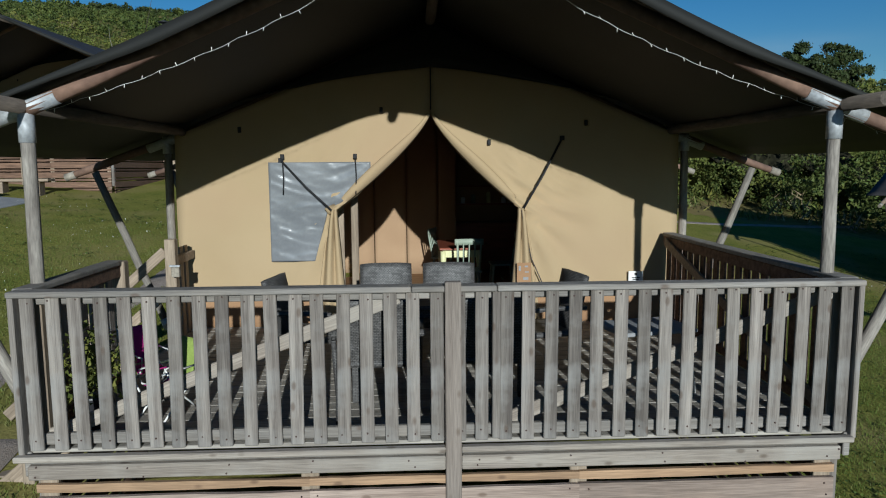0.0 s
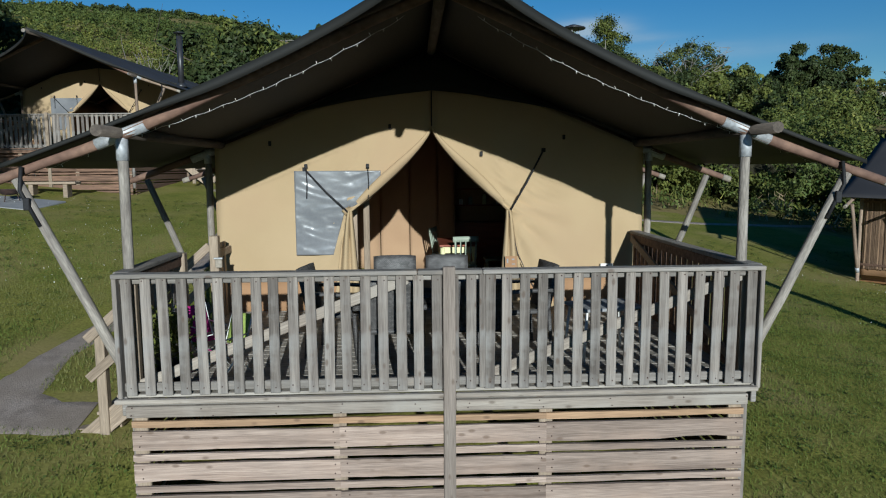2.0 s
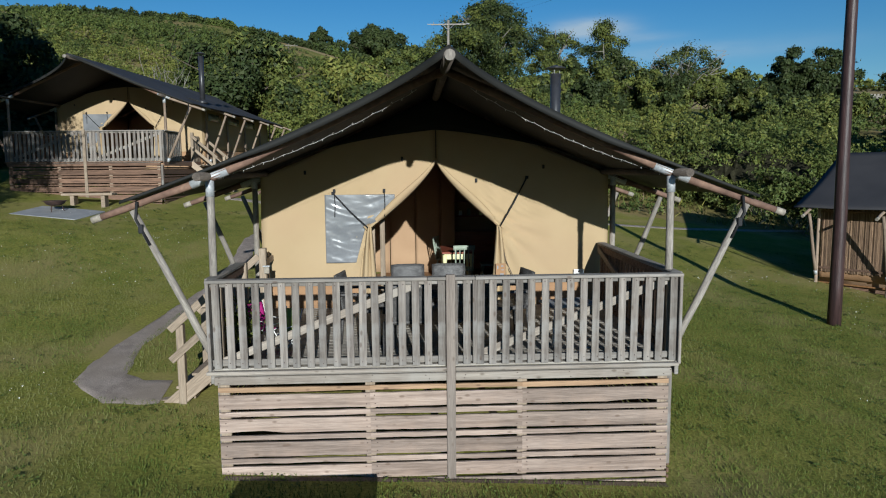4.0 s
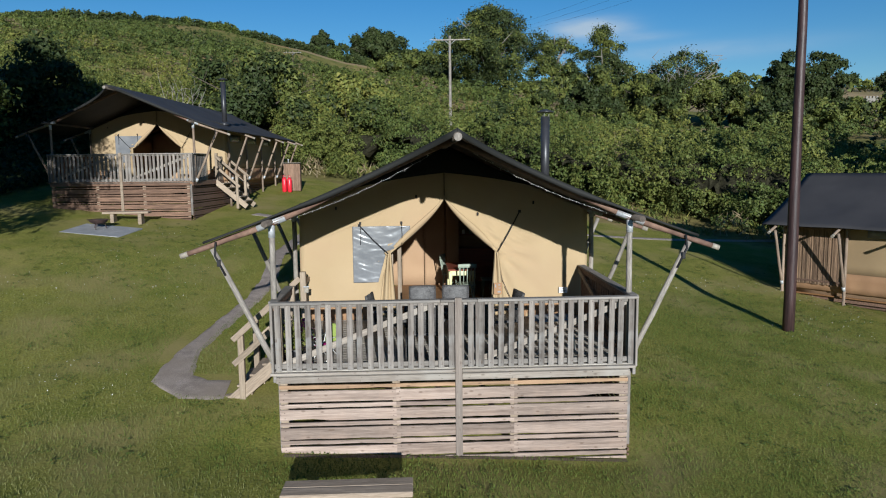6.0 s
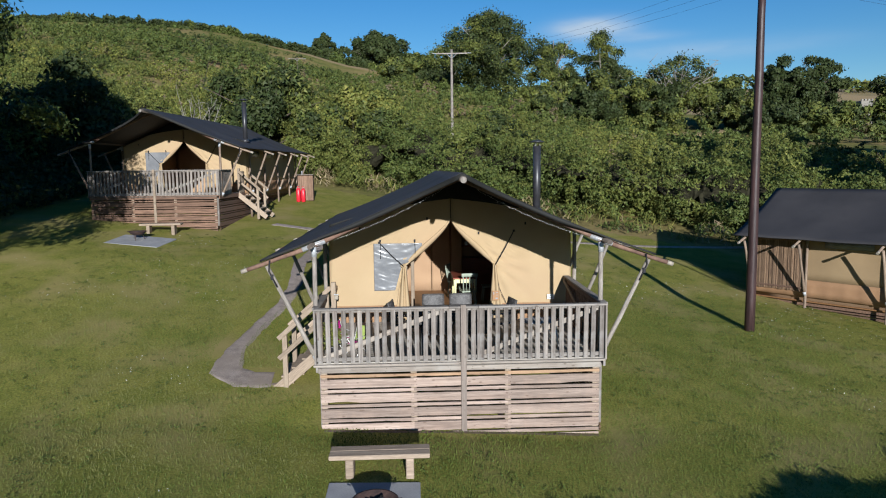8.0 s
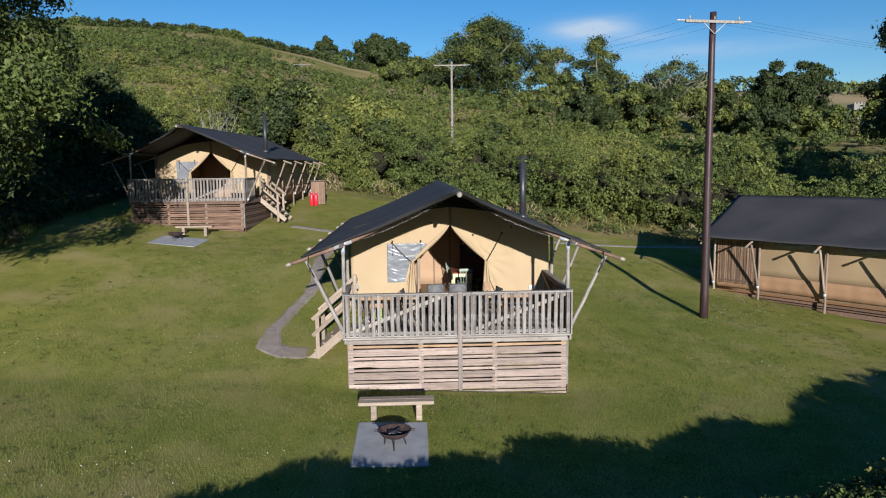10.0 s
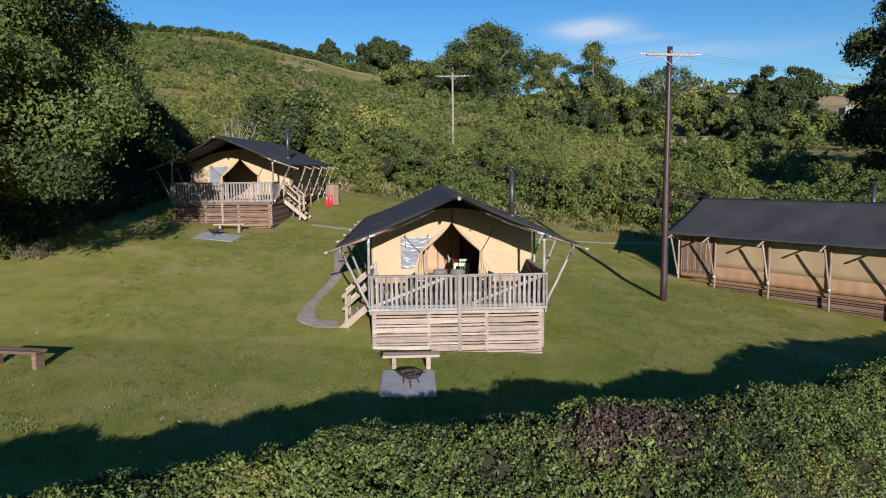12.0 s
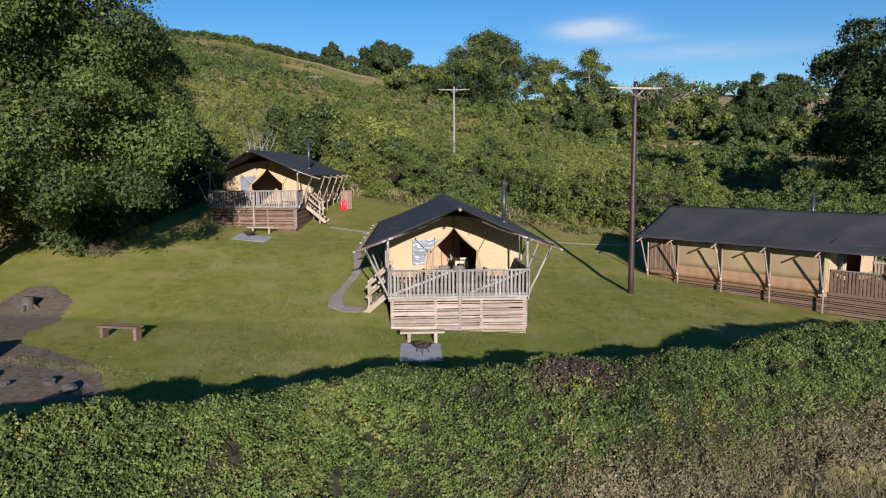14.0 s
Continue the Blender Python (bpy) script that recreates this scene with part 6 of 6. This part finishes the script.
# ---- on the porch ----
def make_rattan_chair(m):
    c = thing("rattan_armchair", "dark grey woven rattan dining armchair", "chair", "porch dining chairs", m=m)
    part("seat", sheet(lambda u, v: Vector((-0.24 + 0.48 * u, -0.22 + 0.46 * v, 0.43 - 0.015 * math.sin(math.pi * u) * math.sin(math.pi * v))), 8, 8, 0.04), "rattan", c)
    part("backrest", sheet(lambda u, v: Vector((-0.22 + 0.44 * u, 0.24 + 0.10 * v - 0.03 * math.cos(math.pi * (u - 0.5)), 0.40 + 0.46 * v - 0.015 * abs(2 * u - 1) ** 3)), 10, 10, 0.03), "rattan", c)
    for sx in (-1, 1):
        for sy in (-1, 1):
            bm = bmesh.new()
            bm_tube(bm, [(sx * 0.25, sy * 0.22, 0.42), (sx * 0.26, sy * 0.25, 0.0)], 0.02, 8)
            part("leg", bm, "rattan", c)
        part("armrest", sheet(lambda u, v, sx=sx: Vector((sx * (0.25 + 0.06 * u), -0.22 + 0.50 * v, 0.63 + 0.01 * math.sin(3 * v))), 2, 6, 0.03), "rattan", c)
        bm = bmesh.new()
        bm_tube(bm, [(sx * 0.275, -0.20, 0.42), (sx * 0.285, -0.20, 0.63)], 0.02, 8)
        part("arm_post", bm, "rattan", c)
    return c


chair = make_rattan_chair(pose(-0.43, 1.62, DZ, 0, 0, 3))
for x, y, r in ((0.10, 1.62, -2), (-0.98, 1.22, 80), (0.78, 1.25, -78), (-0.45, 0.55, 180), (0.3, 0.58, 176)):
    copy_thing(chair, pose(x, y, DZ, 0, 0, r))

table = thing("porch_table", "dark glass-topped rattan dining table", "table", m=pose(-0.1, 1.1, DZ))
board("tabletop", (0, 0, 0.70), (1.15, 0.80, 0.03), "black_metal", table, chamfer=0.01)
board("apron", (0, 0, 0.66), (1.1, 0.7, 0.09), "rattan", table)
for sx in (-1, 1):
    for sy in (-1, 1):
        board("leg", (sx * 0.52, sy * 0.34, 0.36), (0.07, 0.07, 0.71), "rattan", table)


def make_camp_chair(m, mat, label, back=None):
    c = thing("camp_chair", label, "chair", "folding camp chairs", m=m)
    part("sling_seat", sheet(lambda u, v: Vector((-0.22 + 0.44 * u, -0.2 + 0.4 * v, 0.40 - 0.06 * math.sin(math.pi * v))), 6, 6, 0.012), mat, c)
    part("sling_back", sheet(lambda u, v: Vector((-0.22 + 0.44 * u, 0.22 + 0.16 * v, 0.42 + 0.50 * v)), 6, 6, 0.012), back or mat, c)
    for sx in (-1, 1):
        bm = bmesh.new()
        bm_tube(bm, [(sx * 0.24, -0.25, 0.0), (sx * 0.24, 0.05, 0.30), (sx * 0.24, 0.22, 0.42), (sx * 0.24, 0.40, 0.95)], 0.013, 8)
        part("frame_tube", bm, "white", c, "white tubular frame")
        bm = bmesh.new()
        bm_tube(bm, [(sx * 0.24, 0.30, 0.0), (sx * 0.24, 0.0, 0.30), (sx * 0.24, -0.22, 0.42), (sx * 0.24, -0.24, 0.60), (sx * 0.24, 0.28, 0.62)], 0.013, 8)
        part("frame_tube", bm, "white", c, "white tubular frame")
    return c


make_camp_chair(pose(-2.20, 1.05, DZ, 0, 0, 50) @ Matrix.Scale(0.54, 4), "magenta", "magenta cloth folding camp chair with white frame")
make_camp_chair(pose(-1.92, 0.62, DZ, 0, 0, -35) @ Matrix.Scale(0.54, 4), "magenta", "folding camp chair with lime back and magenta seat", "lime")
plant = thing("potted_shrub", "leafy green shrub in a dark pot", "plant", m=pose(-2.33, 0.42, DZ) @ Matrix.Scale(0.8, 4))
bm = bmesh.new()
bm_tube(bm, [(0, 0, 0), (0, 0, 0.25), (0, 0, 0.28)], [0.12, 0.16, 0.17], 16)
part("pot", bm, "black_metal", plant)
rs = np.random.RandomState(77)
pp = rs.normal(scale=(0.12, 0.12, 0.16), size=(900, 3)) + np.array([0, 0, 0.48])
part("foliage", leaf_mesh("foliage", pp, 0.035, ["leaf", "leaf_lime"], None, 78), None, plant)
stool = thing("plastic_table", "grey plastic side table with pale legs", "table", m=pose(1.55, 0.95, DZ, 0, 0, 12))
board("top", (0, 0, 0.48), (0.62, 0.45, 0.03), "stone", stool, chamfer=0.01)
for sx in (-1, 1):
    for sy in (-1, 1):
        bm = bmesh.new()
        bm_tube(bm, [(sx * 0.26, sy * 0.18, 0.47), (sx * 0.3, sy * 0.21, 0.0)], 0.014, 8)
        part("leg", bm, "white", stool)
box = thing("socket_box", "small white outdoor socket box on a post", "socket", m=pose(-2.47, 2.52, DZ + 0.72))
board("case", (0, 0, 0), (0.075, 0.06, 0.10), "cap", box)
bm = bmesh.new()
bm_box(bm, (0, -0.035, 0.06), (0.10, 0.02, 0.02), chamfer=0.004)
part("lid_hinge", bm, "zinc", box)
sign = thing("notice_card", "small white notice card with dark print bars on canvas", "sign", m=pose(2.23, WALL_Y - 0.06, 1.70))
board("card", (0, 0, 0), (0.16, 0.006, 0.11), "white", sign, chamfer=0.001)
for k, (w, z) in enumerate(((0.03, 0.025), (0.09, -0.015), (0.07, -0.035))):
    board("print_bar", (0, -0.0045, z), (w, 0.002, 0.012 if k else 0.03), "black_metal", sign, chamfer=0.0)

pocket = thing("leaflet_pocket", "clear plastic leaflet pocket with pale printed bars on canvas", "leaflet", m=pose(0.98, WALL_Y - 0.17, 1.77))
board("sleeve", (0, 0, 0), (0.15, 0.006, 0.22), "canvas_low", pocket, chamfer=0.001)
for k, (dx, dz, w, h) in enumerate(((-0.045, 0.05, 0.03, 0.09), (0.025, 0.07, 0.05, 0.03), (0.03, 0.01, 0.06, 0.02), (0.02, -0.06, 0.08, 0.05))):
    board("print_bar", (dx, -0.0045, dz), (w * 0.7, 0.002, h * 0.6), "stone", pocket, chamfer=0.0)

# fairy lights along the front rafters
for side in (-1, 1):
    f = thing("fairy_lights", "white string of small fairy lights under the front rafter", "string lights", "fairy lights")
    pts = []
    for k in range(57):
        x = 0.3 + 3.1 * k / 56
        pts.append(Vector((side * x, 0.42, roof_z(x) - 0.075 - 0.07 * math.sin(math.pi * min(x / 2.6, 1)) - 0.012 * abs(math.sin(k * 0.7)))))
    bm = bmesh.new()
    bm_tube(bm, pts, 0.0011, 5)
    part("cord", bm, "white", f)
    bm = bmesh.new()
    bm_tube(bm, [(0, 0, 0), (0.002, 0.002, -0.024)], 0.0022, 5)
    bulb = bpy.data.meshes.new("bulb")
    bm.to_mesh(bulb)
    bm.free()
    for k in range(1, 57, 2):
        part("bulb", bulb, "glass", f, loc=pts[k], rot=(random.uniform(-25, 25), random.uniform(-25, 25) + 180 * (k % 4 == 1), 0))

# ---- inside the tent ----
IN_Z = DZ - 0.26                            # the inner floor lies a step below the deck


def make_kitchen_table(m):
    t = thing("kitchen_table", "cream painted table with red-brown wooden top", "table", m=m)
    board("tabletop", (0, 0, 0.74), (0.66, 1.2, 0.035), "red_wood", t, chamfer=0.008)
    board("apron", (0, 0, 0.66), (0.56, 1.08, 0.11), "cream", t)
    for sx in (-1, 1):
        for sy in (-1, 1):
            bm = bmesh.new()
            bm_tube(bm, [(sx * 0.27, sy * 0.52, 0.70), (sx * 0.27, sy * 0.52, 0.55), (sx * 0.27, sy * 0.52, 0.5), (sx * 0.27, sy * 0.52, 0.0)], [0.045, 0.045, 0.035, 0.025], 10)
            part("leg", bm, "cream", t)
    return t


def make_spindle_chair(m):
    c = thing("spindle_chair", "sage green painted spindle-back kitchen chair", "chair", "kitchen chairs", m=m)
    board("seat", (0, 0, 0.44), (0.40, 0.40, 0.035), "sage", c, chamfer=0.012)
    for sx in (-1, 1):
        for sy in (-1, 1):
            bm = bmesh.new()
            bm_tube(bm, [(sx * 0.15, sy * 0.15, 0.43), (sx * 0.19, sy * 0.19, 0.0)], [0.022, 0.016], 8)
            part("leg", bm, "sage", c)
    for k in range(5):
        x = -0.16 + 0.08 * k
        bm = bmesh.new()
        bm_tube(bm, [(x, 0.18, 0.45), (x * 1.08, 0.25, 0.86)], 0.010 if 0 < k < 4 else 0.016, 8)
        part("spindle", bm, "sage", c)
    part("top_rail", sheet(lambda u, v: Vector((-0.21 + 0.42 * u, 0.25 - 0.03 * math.sin(math.pi * u), 0.84 + 0.09 * v)), 8, 2, 0.02), "sage", c)
    board("stretcher", (0, 0, 0.2), (0.30, 0.02, 0.02), "sage", c)
    return c


make_kitchen_table(pose(0.53, 6.75, IN_Z))
kc = make_spindle_chair(pose(0.60, 6.02, IN_Z, 0, 0, 184))
copy_thing(kc, pose(0.36, 7.62, IN_Z, 0, 0, 70))
copy_thing(kc, pose(1.22, 6.7, IN_Z, 0, 0, -90))
dresser = thing("kitchen_shelf", "dark wooden kitchen dresser with open shelves", "shelf", m=pose(1.5, 9.3, IN_Z))
board("cabinet", (0, 0, 0.45), (1.9, 0.5, 0.9), "red_wood", dresser)
for z in (1.25, 1.6):
    board("shelf", (0, 0.12, z), (1.9, 0.24, 0.03), "red_wood", dresser)
for sx in (-1, 1):
    board("upright", (sx * 0.93, 0.12, 1.3), (0.04, 0.24, 0.9), "red_wood", dresser)
for k, x in enumerate((-0.7, -0.5, -0.2, 0.1, 0.45, 0.7)):
    bm = bmesh.new()
    h = 0.12 + 0.05 * (k % 3)
    bm_tube(bm, [(0, 0, 0), (0, 0, h * 0.8), (0, 0, h)], [0.045, 0.045, 0.03], 10)
    jar = tagged(part("jar", bm, ("white", "sage", "cream")[k % 3]), "small kitchen jar on a shelf", "jar", "shelf jars")
    jar.matrix_basis = pose(1.5 + x, 9.42, IN_Z + 1.265)
for x in (-1.02, -0.86):
    tp = thing("door_post", "pale timber door post inside the doorway", "post", "door posts", m=pose(x, 3.75, DZ))
    board("post", (0, 0, 0.95), (0.08, 0.05, 1.9), "tan_z", tp)

# cut log, stones and stump by the gravel
log = thing("cut_log", "dark bark-covered cut log lying on gravel", "log", m=pose(-14.6, -6.2, ground_z(-14.6, -6.2) + 0.38, 0, 0, 25))
bm = bmesh.new()
bm_tube(bm, [(-1.1, 0, 0), (-0.4, 0.03, 0.02), (0.3, -0.02, 0), (0.95, 0.02, 0.01)], [0.42, 0.44, 0.42, 0.40], 14, cap=False)
part("bark_surface", bm, "bark", log)
bm = bmesh.new()
bm_tube(bm, [(-1.08, 0, 0), (0.93, 0.02, 0.01)], 0.385, 14)
part("sawn_wood", bm, "bare_pole", log, "pale sawn end grain")


def make_stone(x, y, r, seed):
    bm = bmesh.new()
    bmesh.ops.create_icosphere(bm, subdivisions=2, radius=r)
    for v in bm.verts:
        v.co *= 0.8 + 0.35 * noise.noise(v.co * (1.6 / r) + Vector((seed, 0, 0)))
        v.co.z *= 0.7
    ob = part("boulder", bm, "rock")
    ob.matrix_basis = pose(x, y, ground_z(x, y) + r * 0.3, 0, 0, seed * 40)
    return tagged(ob, "rough grey boulder at the gravel edge", "stone", "boulders")


for k, (x, y, r) in enumerate(((-12.9, -6.5, 0.20), (-12.2, -7.1, 0.16), (-11.2, -6.9, 0.22), (-10.5, -7.3, 0.26), (-16.0, 1.3, 0.28))):
    make_stone(x, y, r, k + 1)
stump = thing("tree_stump", "low broken tree stump in weeds", "stump", m=pose(-15.9, 0.8, ground_z(-15.9, 0.8)))
bm = bmesh.new()
bm_tube(bm, [(0, 0, -0.1), (0.02, 0, 0.2), (0.05, 0.02, 0.42)], [0.30, 0.22, 0.17], 12)
part("trunk_base", bm, "bark", stump)
for k in range(4):
    bm = bmesh.new()
    an = k * 1.6
    bm_tube(bm, [(0.15 * math.cos(an), 0.15 * math.sin(an), 0.1), (0.5 * math.cos(an), 0.5 * math.sin(an), -0.08)], [0.09, 0.03], 7)
    part("root", bm, "bark", stump)

# pale stone tower far across the fields
tower = thing("stone_tower", "pale square stone church tower far off", "tower", m=pose(118.4, 168.4, 9.0))
board("tower_wall", (0, 0, 5.8), (3.2, 3.2, 12.2), "church", tower, chamfer=0.1)
for k in range(4):
    board("merlon", (-1.35 + 0.9 * k, -1.45, 12.1), (0.5, 0.3, 0.5), "church", tower)
for z in (9.6, 6.6):
    board("belfry_window", (0, -1.62, z), (0.7, 0.1, 1.5), "black", tower)
